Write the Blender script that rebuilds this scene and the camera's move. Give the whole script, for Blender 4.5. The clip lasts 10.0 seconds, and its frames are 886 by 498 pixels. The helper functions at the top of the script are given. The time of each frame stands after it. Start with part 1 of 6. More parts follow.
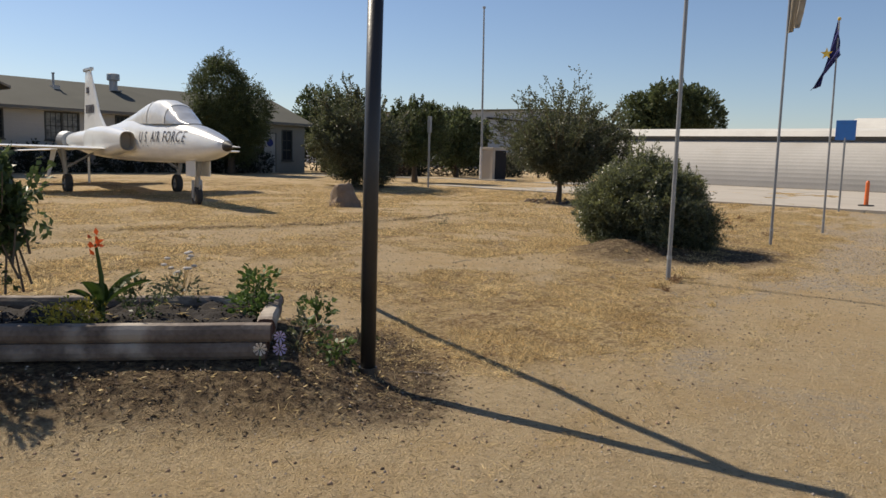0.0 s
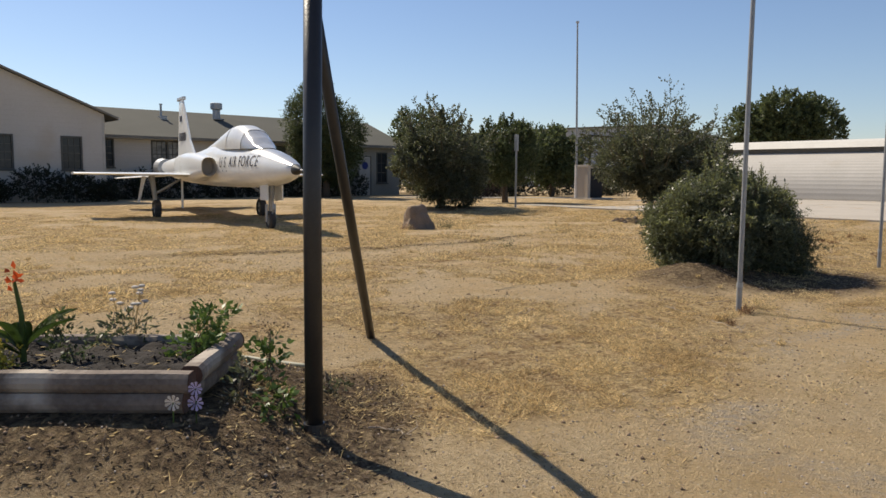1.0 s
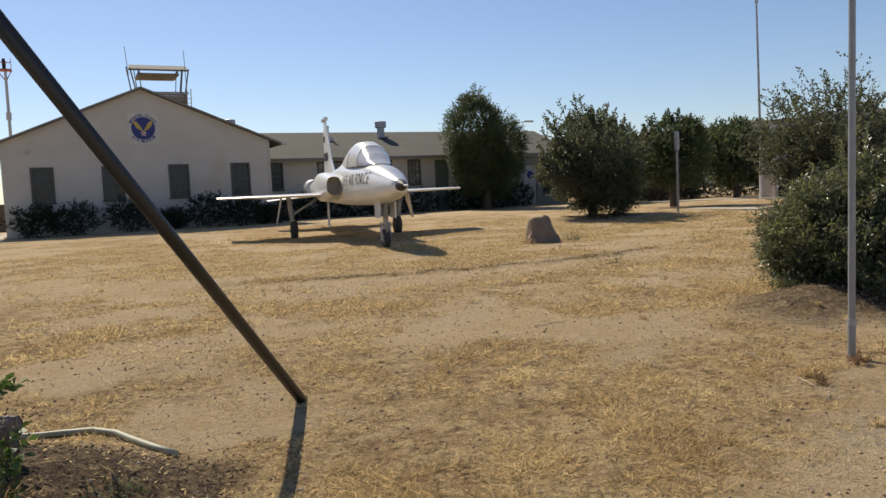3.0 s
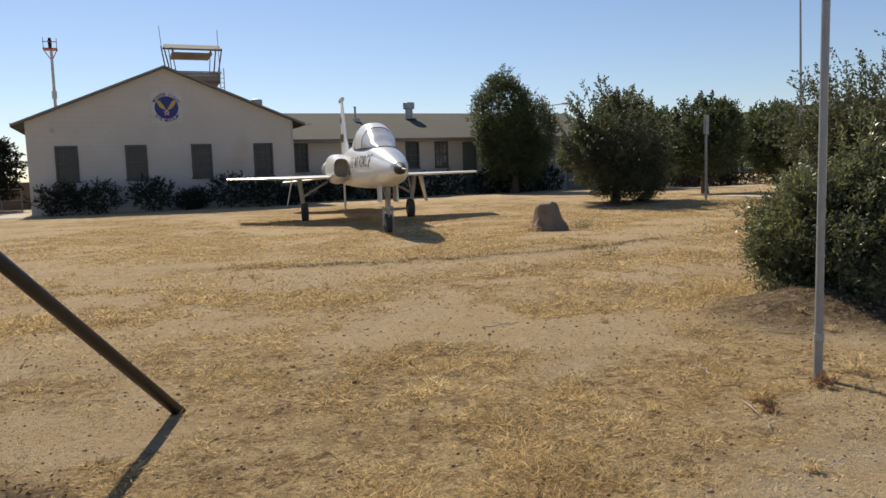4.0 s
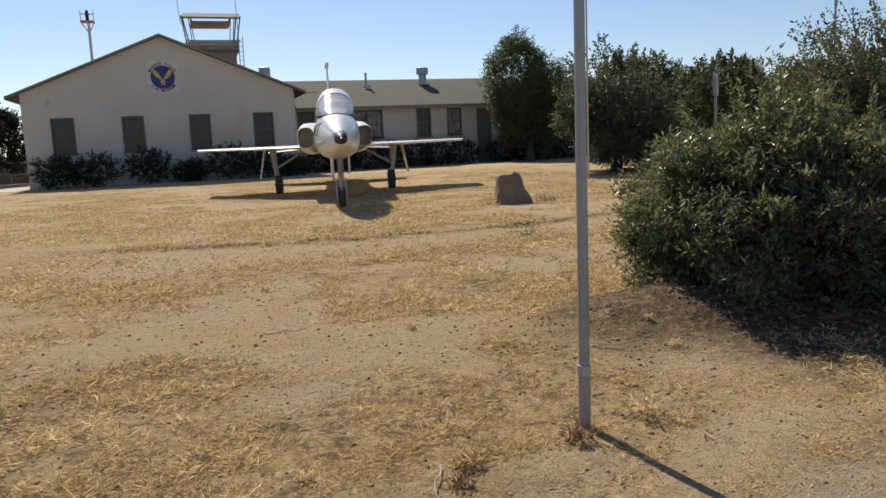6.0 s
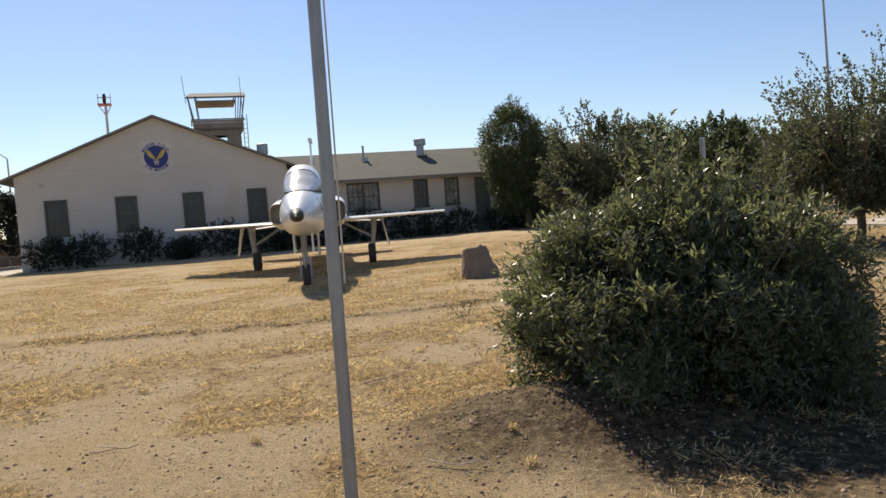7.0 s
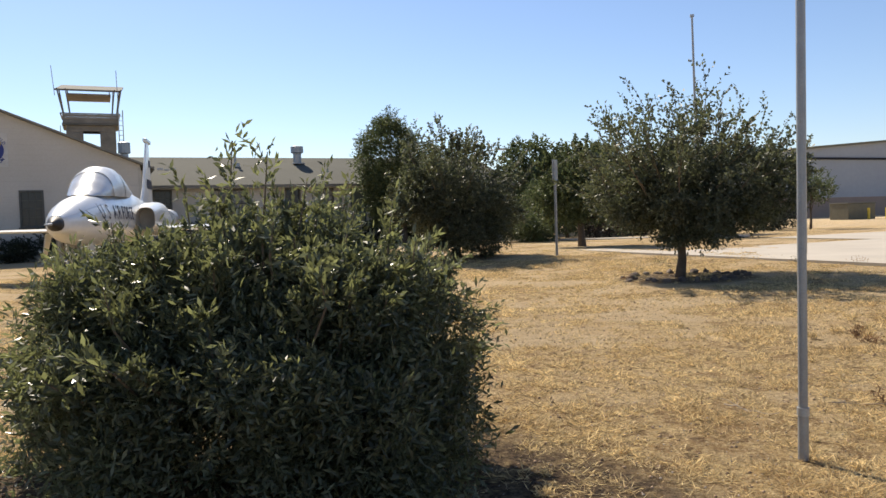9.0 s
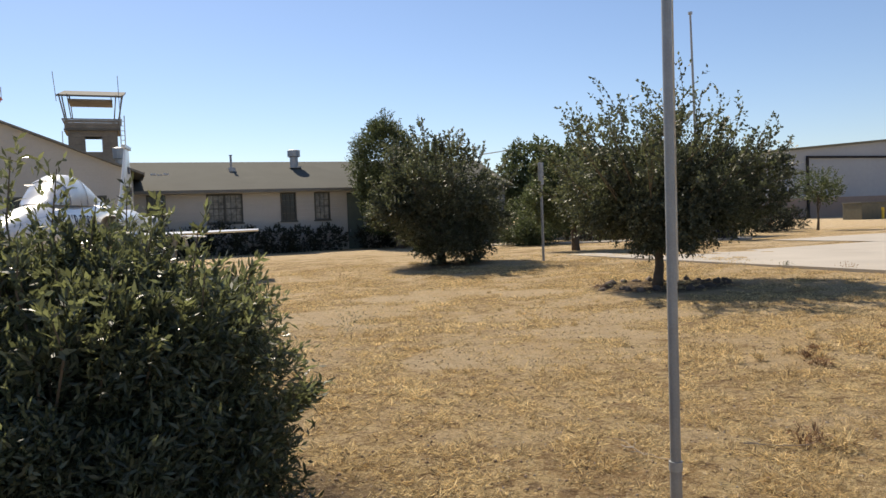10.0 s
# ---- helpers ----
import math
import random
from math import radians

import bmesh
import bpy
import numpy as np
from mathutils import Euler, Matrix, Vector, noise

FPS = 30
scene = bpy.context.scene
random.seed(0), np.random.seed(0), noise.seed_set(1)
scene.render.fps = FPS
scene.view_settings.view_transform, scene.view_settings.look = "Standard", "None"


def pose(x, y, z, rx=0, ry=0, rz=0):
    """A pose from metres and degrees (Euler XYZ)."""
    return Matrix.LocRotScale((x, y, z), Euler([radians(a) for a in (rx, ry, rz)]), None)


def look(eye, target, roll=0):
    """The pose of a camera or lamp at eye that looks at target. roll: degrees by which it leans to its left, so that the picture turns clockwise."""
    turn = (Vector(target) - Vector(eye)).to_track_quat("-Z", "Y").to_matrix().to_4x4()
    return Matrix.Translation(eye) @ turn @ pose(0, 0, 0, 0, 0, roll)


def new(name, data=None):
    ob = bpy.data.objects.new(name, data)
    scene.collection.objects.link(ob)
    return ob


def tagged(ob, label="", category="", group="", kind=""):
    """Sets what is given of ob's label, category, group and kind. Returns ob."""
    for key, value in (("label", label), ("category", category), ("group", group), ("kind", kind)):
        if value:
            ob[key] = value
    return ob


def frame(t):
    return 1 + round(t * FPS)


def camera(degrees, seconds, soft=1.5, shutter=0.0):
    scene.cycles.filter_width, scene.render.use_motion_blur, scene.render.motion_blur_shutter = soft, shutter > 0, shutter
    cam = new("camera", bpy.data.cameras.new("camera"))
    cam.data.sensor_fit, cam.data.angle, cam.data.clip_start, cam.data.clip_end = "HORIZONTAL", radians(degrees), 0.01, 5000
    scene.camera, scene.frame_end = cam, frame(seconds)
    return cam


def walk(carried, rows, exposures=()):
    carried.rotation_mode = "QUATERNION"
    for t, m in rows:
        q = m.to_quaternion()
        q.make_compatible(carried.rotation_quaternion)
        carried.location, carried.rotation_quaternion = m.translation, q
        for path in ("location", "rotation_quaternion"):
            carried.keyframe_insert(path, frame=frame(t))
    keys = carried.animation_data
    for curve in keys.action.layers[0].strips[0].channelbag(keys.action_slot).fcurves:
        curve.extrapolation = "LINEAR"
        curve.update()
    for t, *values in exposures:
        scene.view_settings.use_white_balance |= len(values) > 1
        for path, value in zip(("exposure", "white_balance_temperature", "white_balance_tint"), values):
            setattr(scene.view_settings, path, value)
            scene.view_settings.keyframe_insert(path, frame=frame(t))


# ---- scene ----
cam = camera(60.6, 10.0)
PATH = [
    (0, (-0.21, 2.414, 1.323), (1.296, 3.707, 1.086), 1.6),
    (0.5, (0.365, 2.454, 1.342), (1.772, 3.859, 1.131), -1.4),
    (1, (0.924, 2.374, 1.317), (2.235, 3.873, 1.128), 0.4),
    (1.5, (1.484, 2.499, 1.287), (2.55, 4.167, 1.006), 1.8),
    (2, (2.073, 2.472, 1.307), (2.819, 4.322, 1.16), -2.1),
    (2.5, (2.68, 2.511, 1.339), (3.48, 4.34, 1.221), -0.8),
    (3, (3.3, 2.618, 1.324), (4.184, 4.405, 1.168), -2.6),
    (3.2, (3.495, 2.611, 1.307), (4.521, 4.318, 1.129), -2.5),
    (4.3, (4.714, 2.889, 1.339), (5.424, 4.748, 1.148), -2.2),
    (4.5, (4.945, 2.927, 1.295), (5.65, 4.792, 1.137), -2.6),
    (5, (5.58, 3.012, 1.329), (6.231, 4.883, 1.054), -3.0),
    (5.5, (6.106, 3.146, 1.301), (6.734, 5.016, 0.971), -2.8),
    (5.7, (6.356, 3.176, 1.267), (7.031, 5.033, 0.951), -2.9),
    (6.8, (7.67, 3.463, 1.347), (8.194, 5.389, 1.22), -1.3),
    (7, (7.95, 3.472, 1.334), (8.565, 5.372, 1.235), -4.3),
    (7.5, (8.6, 3.364, 1.328), (9.476, 5.161, 1.25), -1.9),
    (8, (9.183, 3.522, 1.374), (10.182, 5.254, 1.34), 0.8),
    (8.5, (9.723, 3.659, 1.414), (10.504, 5.499, 1.369), -0.8),
    (9, (10.345, 3.787, 1.353), (11.171, 5.606, 1.272), -1.8),
    (9.5, (10.978, 3.95, 1.364), (11.818, 5.765, 1.36), -2.9),
    (10, (11.48, 3.906, 1.431), (12.266, 5.744, 1.355), -2.2),
]
EXPOSURES = [(0.0, -0.1, 6750, 10), (0.5, 0.0, 6750, 10), (1.0, 0.05, 6750, 10), (2.0, 0.15, 6750, 10), (2.5, 0.07, 6750, 10), (3.0, 0.0, 6750, 10), (5.5, 0.02, 6750, 10), (7.0, 0.22, 6750, 10), (7.5, 0.3, 6750, 10), (8.0, 0.47, 6750, 10), (8.5, 0.4, 6750, 10), (9.5, 0.42, 6750, 10), (10.0, 0.22, 6750, 10)]
walk(cam, [(t, look(eye, target, roll)) for t, eye, target, roll in PATH], EXPOSURES)

# ---- world and sun ----
SUN_EL, SUN_AZ = radians(45.5), radians(96.0)      # azimuth counted from +x towards +y
world = bpy.data.worlds.new("sky")
scene.world = world
world.use_nodes = True
wn = world.node_tree
sky = wn.nodes.new("ShaderNodeTexSky")
sky.sky_type = "NISHITA"
sky.sun_disc = False
sky.sun_elevation = SUN_EL
sky.sun_rotation = radians(90) - SUN_AZ
sky.altitude = 120
sky.air_density, sky.dust_density, sky.ozone_density = 1.0, 0.25, 3.5
haze = wn.nodes.new("ShaderNodeMix")
haze.data_type, haze.blend_type = "RGBA", "MULTIPLY"
haze.inputs["Factor"].default_value = 1.0
haze.inputs["B"].default_value = (0.99, 0.975, 1.04, 1.0)
wn.links.new(sky.outputs[0], haze.inputs["A"])
wn.links.new(haze.outputs["Result"], wn.nodes["Background"].inputs[0])
wn.nodes["Background"].inputs[1].default_value = 0.105
sun = new("sun", bpy.data.lights.new("sun", "SUN"))
sun.data.energy, sun.data.angle, sun.data.color = 5.6, radians(0.53), (1.0, 0.91, 0.77)
to_sun = Vector((math.cos(SUN_AZ) * math.cos(SUN_EL), math.sin(SUN_AZ) * math.cos(SUN_EL), math.sin(SUN_EL)))
sun.matrix_world = look(to_sun * 60, (0, 0, 0))

# ---- materials ----
def material(name, base, second=None, scale=3.0, rough=0.8, metal=0.0, bump=0.15, fine=60.0, spec=0.5,
             third=None, third_scale=0.6, third_cut=0.58, island=0.0, thing=0.0, bump_dist=0.01, coat=0.0):
    """Two scales of noise between two colours, an optional stain colour, fine relief."""
    m = bpy.data.materials.new(name)
    m.use_nodes = True
    t = m.node_tree
    n, l = t.nodes, t.links
    b = n["Principled BSDF"]
    b.inputs["Roughness"].default_value = rough
    b.inputs["Metallic"].default_value = metal
    b.inputs["Specular IOR Level"].default_value = spec
    b.inputs["Coat Weight"].default_value = coat
    co = n.new("ShaderNodeTexCoord")
    big = n.new("ShaderNodeTexNoise")
    big.inputs["Scale"].default_value, big.inputs["Detail"].default_value = scale, 6
    l.new(co.outputs["Object"], big.inputs["Vector"])
    small = n.new("ShaderNodeTexNoise")
    small.inputs["Scale"].default_value, small.inputs["Detail"].default_value = fine, 4
    l.new(co.outputs["Object"], small.inputs["Vector"])
    second = second or tuple(c * 0.75 for c in base)
    add = n.new("ShaderNodeMath")
    add.operation = "MULTIPLY_ADD"
    l.new(small.outputs[0], add.inputs[0])
    add.inputs[1].default_value = 0.6
    l.new(big.outputs[0], add.inputs[2])
    ramp = n.new("ShaderNodeMapRange")
    ramp.inputs[1].default_value, ramp.inputs[2].default_value = 0.55, 1.05
    l.new(add.outputs[0], ramp.inputs[0])
    mix = n.new("ShaderNodeMix")
    mix.data_type = "RGBA"
    l.new(ramp.outputs[0], mix.inputs["Factor"])
    mix.inputs["A"].default_value = (*base, 1)
    mix.inputs["B"].default_value = (*second, 1)
    out = mix.outputs["Result"]
    if third:
        st = n.new("ShaderNodeTexNoise")
        st.inputs["Scale"].default_value, st.inputs["Detail"].default_value = third_scale, 5
        l.new(co.outputs["Object"], st.inputs["Vector"])
        cut = n.new("ShaderNodeMapRange")
        cut.inputs[1].default_value, cut.inputs[2].default_value = third_cut, third_cut + 0.14
        l.new(st.outputs[0], cut.inputs[0])
        mx = n.new("ShaderNodeMix")
        mx.data_type = "RGBA"
        l.new(cut.outputs[0], mx.inputs["Factor"])
        l.new(out, mx.inputs["A"])
        mx.inputs["B"].default_value = (*third, 1)
        out = mx.outputs["Result"]
    if island or thing:
        if island:
            g = n.new("ShaderNodeNewGeometry").outputs["Random Per Island"]
        else:
            g = n.new("ShaderNodeObjectInfo").outputs["Random"]
        amount = island or thing
        rng = n.new("ShaderNodeMapRange")
        rng.inputs[3].default_value, rng.inputs[4].default_value = 1 - amount, 1 + amount
        l.new(g, rng.inputs[0])
        hsv = n.new("ShaderNodeHueSaturation")
        l.new(rng.outputs[0], hsv.inputs["Value"])
        l.new(out, hsv.inputs["Color"])
        out = hsv.outputs[0]
    l.new(out, b.inputs["Base Color"])
    if bump:
        bp = n.new("ShaderNodeBump")
        bp.inputs["Strength"].default_value, bp.inputs["Distance"].default_value = bump, bump_dist
        l.new(add.outputs[0], bp.inputs["Height"])
        l.new(bp.outputs[0], b.inputs["Normal"])
    return m


def leaf_material(name, base, second, rough=0.5, through_light=0.25, spread=0.35, tint=(1.0, 1.0, 1.0)):
    m = material(name, base, second, scale=1.2, rough=rough, bump=0.0, fine=9.0, island=spread, spec=0.4)
    b = m.node_tree.nodes["Principled BSDF"]
    n, l = m.node_tree.nodes, m.node_tree.links
    tr = n.new("ShaderNodeBsdfTranslucent")
    mixs = n.new("ShaderNodeMixShader")
    mixs.inputs[0].default_value = through_light
    src = b.inputs["Base Color"].links[0].from_socket
    lit = n.new("ShaderNodeMix")
    lit.data_type, lit.blend_type = "RGBA", "MULTIPLY"
    lit.inputs[0].default_value = 1.0
    l.new(src, lit.inputs[6])
    lit.inputs[7].default_value = (*tint, 1.0)
    l.new(lit.outputs[2], tr.inputs[0])
    l.new(b.outputs[0], mixs.inputs[1])
    l.new(tr.outputs[0], mixs.inputs[2])
    l.new(mixs.outputs[0], n["Material Output"].inputs[0])
    return m


M = {}
M["plaster"] = material("painted_siding", (0.53, 0.505, 0.465), (0.46, 0.435, 0.39), 0.7, 0.85, fine=14, bump=0.25, third=(0.45, 0.39, 0.31), third_scale=0.35, third_cut=0.62)
M["trim"] = material("grey_trim", (0.5, 0.48, 0.43), None, 2, 0.7, fine=25)
M["roof"] = material("felt_roof", (0.098, 0.096, 0.076), (0.075, 0.073, 0.058), 0.6, 0.95, fine=40, bump=0.5, third=(0.12, 0.115, 0.09), third_scale=0.25)
M["edge_board"] = material("dull_grey_edge_board", (0.2, 0.19, 0.165), None, 2, 0.8, fine=25)
M["board"] = material("off_white_emblem_board", (0.6, 0.585, 0.55), None, 3, 0.7)
M["curtain_glass"] = material("pane_with_pale_curtain", (0.3, 0.29, 0.26), (0.07, 0.07, 0.065), 2.2, 0.25, fine=7, bump=0.0)
M["win_frame"] = material("weathered_window_frame", (0.1, 0.1, 0.088), (0.06, 0.06, 0.052), 4, 0.75, fine=60)
M["galv"] = material("galvanised_steel", (0.42, 0.43, 0.44), (0.32, 0.33, 0.34), 5, 0.5, metal=0.55, fine=70, bump=0.1)
M["pole"] = material("grey_pole_paint", (0.33, 0.34, 0.34), (0.25, 0.25, 0.25), 6, 0.45, metal=0.35, fine=90, bump=0.1)
M["black_pole"] = material("black_painted_steel", (0.028, 0.027, 0.027), (0.018, 0.017, 0.017), 5, 0.42, fine=80, bump=0.2)
M["white_paint"] = material("white_aircraft_paint", (0.78, 0.78, 0.76), (0.7, 0.7, 0.67), 1.2, 0.28, fine=12, bump=0.03, third=(0.6, 0.58, 0.52), third_scale=1.1, third_cut=0.63, coat=0.25)
M["silver"] = material("silver_aircraft_paint", (0.55, 0.55, 0.54), (0.46, 0.46, 0.45), 1.6, 0.32, metal=0.5, fine=14, bump=0.03)
M["canopy"] = material("silvered_canopy", (0.72, 0.72, 0.7), (0.6, 0.6, 0.58), 1.1, 0.3, metal=0.15, fine=9, bump=0.02)
M["screen"] = material("hazed_windshield", (0.6, 0.6, 0.59), (0.46, 0.46, 0.46), 1.4, 0.2, metal=0.2, fine=9, bump=0.02)
M["black"] = material("matt_black", (0.02, 0.02, 0.02), None, 5, 0.6)
M["letter"] = material("black_lettering", (0.035, 0.035, 0.05), None, 8, 0.6, bump=0)
M["rubber"] = material("tyre_rubber", (0.035, 0.034, 0.032), (0.06, 0.055, 0.05), 5, 0.85, fine=60)
M["cover"] = material("tan_intake_cover", (0.5, 0.46, 0.4), (0.4, 0.36, 0.3), 4, 0.8)
M["dark_in"] = material("dark_slot", (0.11, 0.1, 0.085), None, 4, 0.7)
M["concrete"] = material("pale_concrete", (0.46, 0.41, 0.34), (0.38, 0.335, 0.275), 0.5, 0.9, fine=30, bump=0.3, third=(0.36, 0.32, 0.27), third_scale=0.35, third_cut=0.6)
M["corrugated"] = material("dusty_corrugated_iron", (0.49, 0.46, 0.415), (0.41, 0.38, 0.335), 0.5, 0.7, fine=12, bump=0.1, third=(0.4, 0.36, 0.3), third_scale=0.4, third_cut=0.63)
M["hut_cap"] = material("pale_ridge_sheet", (0.66, 0.63, 0.56), (0.56, 0.53, 0.47), 0.8, 0.7, fine=15)
M["hangar"] = material("pale_blue_grey_cladding", (0.33, 0.36, 0.405), (0.29, 0.315, 0.355), 0.1, 0.7, fine=2, bump=0.05)
M["hangar_low"] = material("brown_block_wall", (0.3, 0.23, 0.19), (0.25, 0.19, 0.16), 0.4, 0.9, fine=6)
M["timber"] = material("weathered_landscape_timber", (0.23, 0.185, 0.15), (0.11, 0.085, 0.068), 6, 0.9, fine=40, bump=0.6, third=(0.42, 0.365, 0.3), third_scale=3.5, third_cut=0.52)
M["timber_end"] = material("dark_timber_end", (0.12, 0.065, 0.045), (0.07, 0.04, 0.03), 14, 0.95, fine=60, bump=0.8)
M["soil"] = material("dark_bed_soil", (0.022, 0.015, 0.011), (0.01, 0.007, 0.005), 9, 0.97, fine=45, bump=1.0, bump_dist=0.02, third=(0.035, 0.024, 0.017), third_scale=6, third_cut=0.6)
M["bark"] = material("grey_brown_bark", (0.13, 0.1, 0.075), (0.07, 0.055, 0.04), 9, 0.95, fine=50, bump=0.9)
M["twig"] = material("thin_twigs", (0.16, 0.12, 0.08), None, 8, 0.9, bump=0)
M["rock"] = material("tan_boulder", (0.27, 0.2, 0.145), (0.17, 0.125, 0.09), 4, 0.9, fine=30, bump=0.8, bump_dist=0.03)
M["edge_stone"] = material("dark_edging_stone", (0.13, 0.1, 0.08), (0.08, 0.06, 0.05), 8, 0.9, fine=40, bump=0.6, thing=0.25)
M["olive"] = leaf_material("olive_bush_leaf", (0.145, 0.154, 0.097), (0.082, 0.09, 0.054), rough=0.36, through_light=0.36, spread=0.5, tint=(1.8, 1.82, 1.15))
M["oak"] = leaf_material("oak_leaf", (0.13, 0.138, 0.09), (0.08, 0.088, 0.055), rough=0.5, through_light=0.36, spread=0.4, tint=(1.15, 1.2, 0.85))
M["green"] = leaf_material("green_tree_leaf", (0.12, 0.145, 0.06), (0.075, 0.095, 0.04), rough=0.5, through_light=0.38, spread=0.4)
M["dark_leaf"] = leaf_material("dark_shrub_leaf", (0.035, 0.042, 0.024), (0.022, 0.026, 0.015), rough=0.8, through_light=0.12, spread=0.4)
M["bright_leaf"] = leaf_material("fresh_green_leaf", (0.11, 0.17, 0.04), (0.07, 0.12, 0.025), rough=0.45, through_light=0.3, spread=0.35)
M["rose_leaf"] = leaf_material("rose_leaf", (0.1, 0.14, 0.05), (0.06, 0.09, 0.03), rough=0.4, through_light=0.35)
M["yellow_leaf"] = leaf_material("yellow_flower", (0.45, 0.36, 0.05), (0.25, 0.24, 0.04), rough=0.6, spread=0.4)
M["orange_petal"] = leaf_material("orange_petal", (0.75, 0.14, 0.03), (0.6, 0.08, 0.02), rough=0.5, spread=0.25)
M["white_petal"] = leaf_material("white_petal", (0.7, 0.66, 0.6), (0.55, 0.48, 0.42), rough=0.7, spread=0.2)
M["violet_petal"] = leaf_material("pale_violet_petal", (0.5, 0.45, 0.62), (0.4, 0.33, 0.52), rough=0.6, spread=0.2)
M["straw"] = leaf_material("dry_straw", (0.74, 0.585, 0.32), (0.47, 0.335, 0.16), rough=0.85, through_light=0.42, spread=0.6)
M["litter"] = leaf_material("dead_leaf_litter", (0.16, 0.11, 0.07), (0.08, 0.055, 0.037), rough=0.9, through_light=0.05, spread=0.5)
M["dry_weed"] = leaf_material("withered_weed", (0.33, 0.2, 0.105), (0.2, 0.12, 0.065), rough=0.9, through_light=0.2, spread=0.4)
M["pebble"] = material("pale_pebble", (0.45, 0.38, 0.31), (0.34, 0.28, 0.22), 30, 0.9, island=0.4)
M["clod"] = material("dry_earth_clod", (0.36, 0.25, 0.155), (0.2, 0.135, 0.085), 30, 0.95, island=0.5)
M["dry_stick"] = material("pale_dry_stick", (0.5, 0.42, 0.32), (0.36, 0.28, 0.2), 20, 0.9)
M["hose"] = material("faded_green_hose", (0.3, 0.33, 0.22), (0.4, 0.37, 0.28), 8, 0.6)
M["blue"] = material("blue_sign_enamel", (0.02, 0.16, 0.5), (0.02, 0.12, 0.4), 4, 0.4)
M["blue_flag"] = material("faded_blue_cloth", (0.09, 0.1, 0.3), (0.06, 0.06, 0.2), 3, 0.9)
M["white_flag"] = material("off_white_cloth", (0.6, 0.56, 0.48), (0.45, 0.38, 0.28), 5, 0.9)
M["gold"] = material("yellow_cloth", (0.7, 0.5, 0.08), None, 5, 0.8)
M["orange_plastic"] = material("orange_plastic", (0.8, 0.16, 0.03), None, 5, 0.5)
M["emblem_blue"] = material("emblem_blue", (0.02, 0.035, 0.2), None, 5, 0.6)
M["emblem_gold"] = material("emblem_gold", (0.55, 0.4, 0.1), None, 5, 0.6)
M["emblem_red"] = material("emblem_red", (0.5, 0.03, 0.03), None, 5, 0.6)
M["panel_white"] = material("white_sign_board", (0.66, 0.65, 0.64), None, 3, 0.6)
M["tower_wood"] = material("weathered_tower_boards", (0.27, 0.235, 0.19), (0.18, 0.155, 0.125), 1.5, 0.9, fine=12)
M["tower_roof"] = material("weathered_tower_roofing", (0.15, 0.14, 0.115), (0.11, 0.1, 0.085), 1.2, 0.9, fine=10)
M["red_paint"] = material("red_tower_paint", (0.3, 0.07, 0.06), None, 4, 0.6)
M["slate"] = material("dark_monument_panel", (0.03, 0.03, 0.034), None, 4, 0.9, spec=0.15)
M["yellow_paint"] = material("yellow_bollard_paint", (0.7, 0.5, 0.05), None, 4, 0.5)
M["util"] = material("olive_utility_paint", (0.13, 0.12, 0.08), None, 3, 0.6)
M["green_door"] = material("green_grey_door", (0.12, 0.15, 0.13), None, 3, 0.6)
glass = bpy.data.materials.new("dusty_window_glass")
glass.use_nodes = True
gb = glass.node_tree.nodes["Principled BSDF"]
gb.inputs["Base Color"].default_value = (0.03, 0.035, 0.04, 1)
gb.inputs["Roughness"].default_value = 0.16
gb.inputs["Specular IOR Level"].default_value = 0.3
M["glass"] = glass

# lap siding lines on the painted walls
pn, pl = M["plaster"].node_tree.nodes, M["plaster"].node_tree.links
wave = pn.new("ShaderNodeTexWave")
wave.wave_type, wave.bands_direction, wave.wave_profile = "BANDS", "Z", "SAW"
wave.inputs["Scale"].default_value = 1.5
wave.inputs["Distortion"].default_value = 0.15
pl.new(pn["Texture Coordinate"].outputs["Object"], wave.inputs["Vector"])
wb = pn.new("ShaderNodeBump")
wb.inputs["Strength"].default_value, wb.inputs["Distance"].default_value = 0.5, 0.02
pl.new(wave.outputs["Fac"], wb.inputs["Height"])
pl.new(pn["Bump"].outputs[0], wb.inputs["Normal"])
pl.new(wb.outputs[0], pn["Principled BSDF"].inputs["Normal"])
# wall at the wing's end: olive-grey, with its shade put into the colour
M["shaded_wall"] = material("olive_grey_wall_shade", (0.3, 0.29, 0.25), (0.24, 0.23, 0.2), 0.7, 0.85, fine=14, bump=0.25)

# ---- building helpers ----
def link(name, me, mt, parent=None, label=""):
    ob = new(name, me)
    if mt and not me.materials:
        me.materials.append(mt)
    if parent:
        ob.parent = parent
    if label:
        ob["label"] = label
    return ob


def part(name, bm, mt, parent=None, label="", smooth=False):
    me = bpy.data.meshes.new(name)
    if smooth:
        for f in bm.faces:
            f.smooth = True
    bm.to_mesh(me)
    bm.free()
    return link(name, me, mt, parent, label)


def thing(name, m, label, category, group="", kind=""):
    ob = new(name)
    ob.empty_display_size = 0.2
    ob.matrix_world = m
    return tagged(ob, label, category, group, kind)


def box(bm, x0, x1, y0, y1, z0, z1, bevel=0.0):
    r = bmesh.ops.create_cube(bm, size=1)
    for v in r["verts"]:
        v.co = Vector(((x0 + x1) / 2 + v.co.x * (x1 - x0), (y0 + y1) / 2 + v.co.y * (y1 - y0), (z0 + z1) / 2 + v.co.z * (z1 - z0)))
    if bevel:
        es = list({e for v in r["verts"] for e in v.link_edges})
        bmesh.ops.bevel(bm, geom=es, offset=bevel, segments=2, profile=0.6, affect="EDGES")
    return bm


def boxed(*a, **k):
    return box(bmesh.new(), *a, **k)


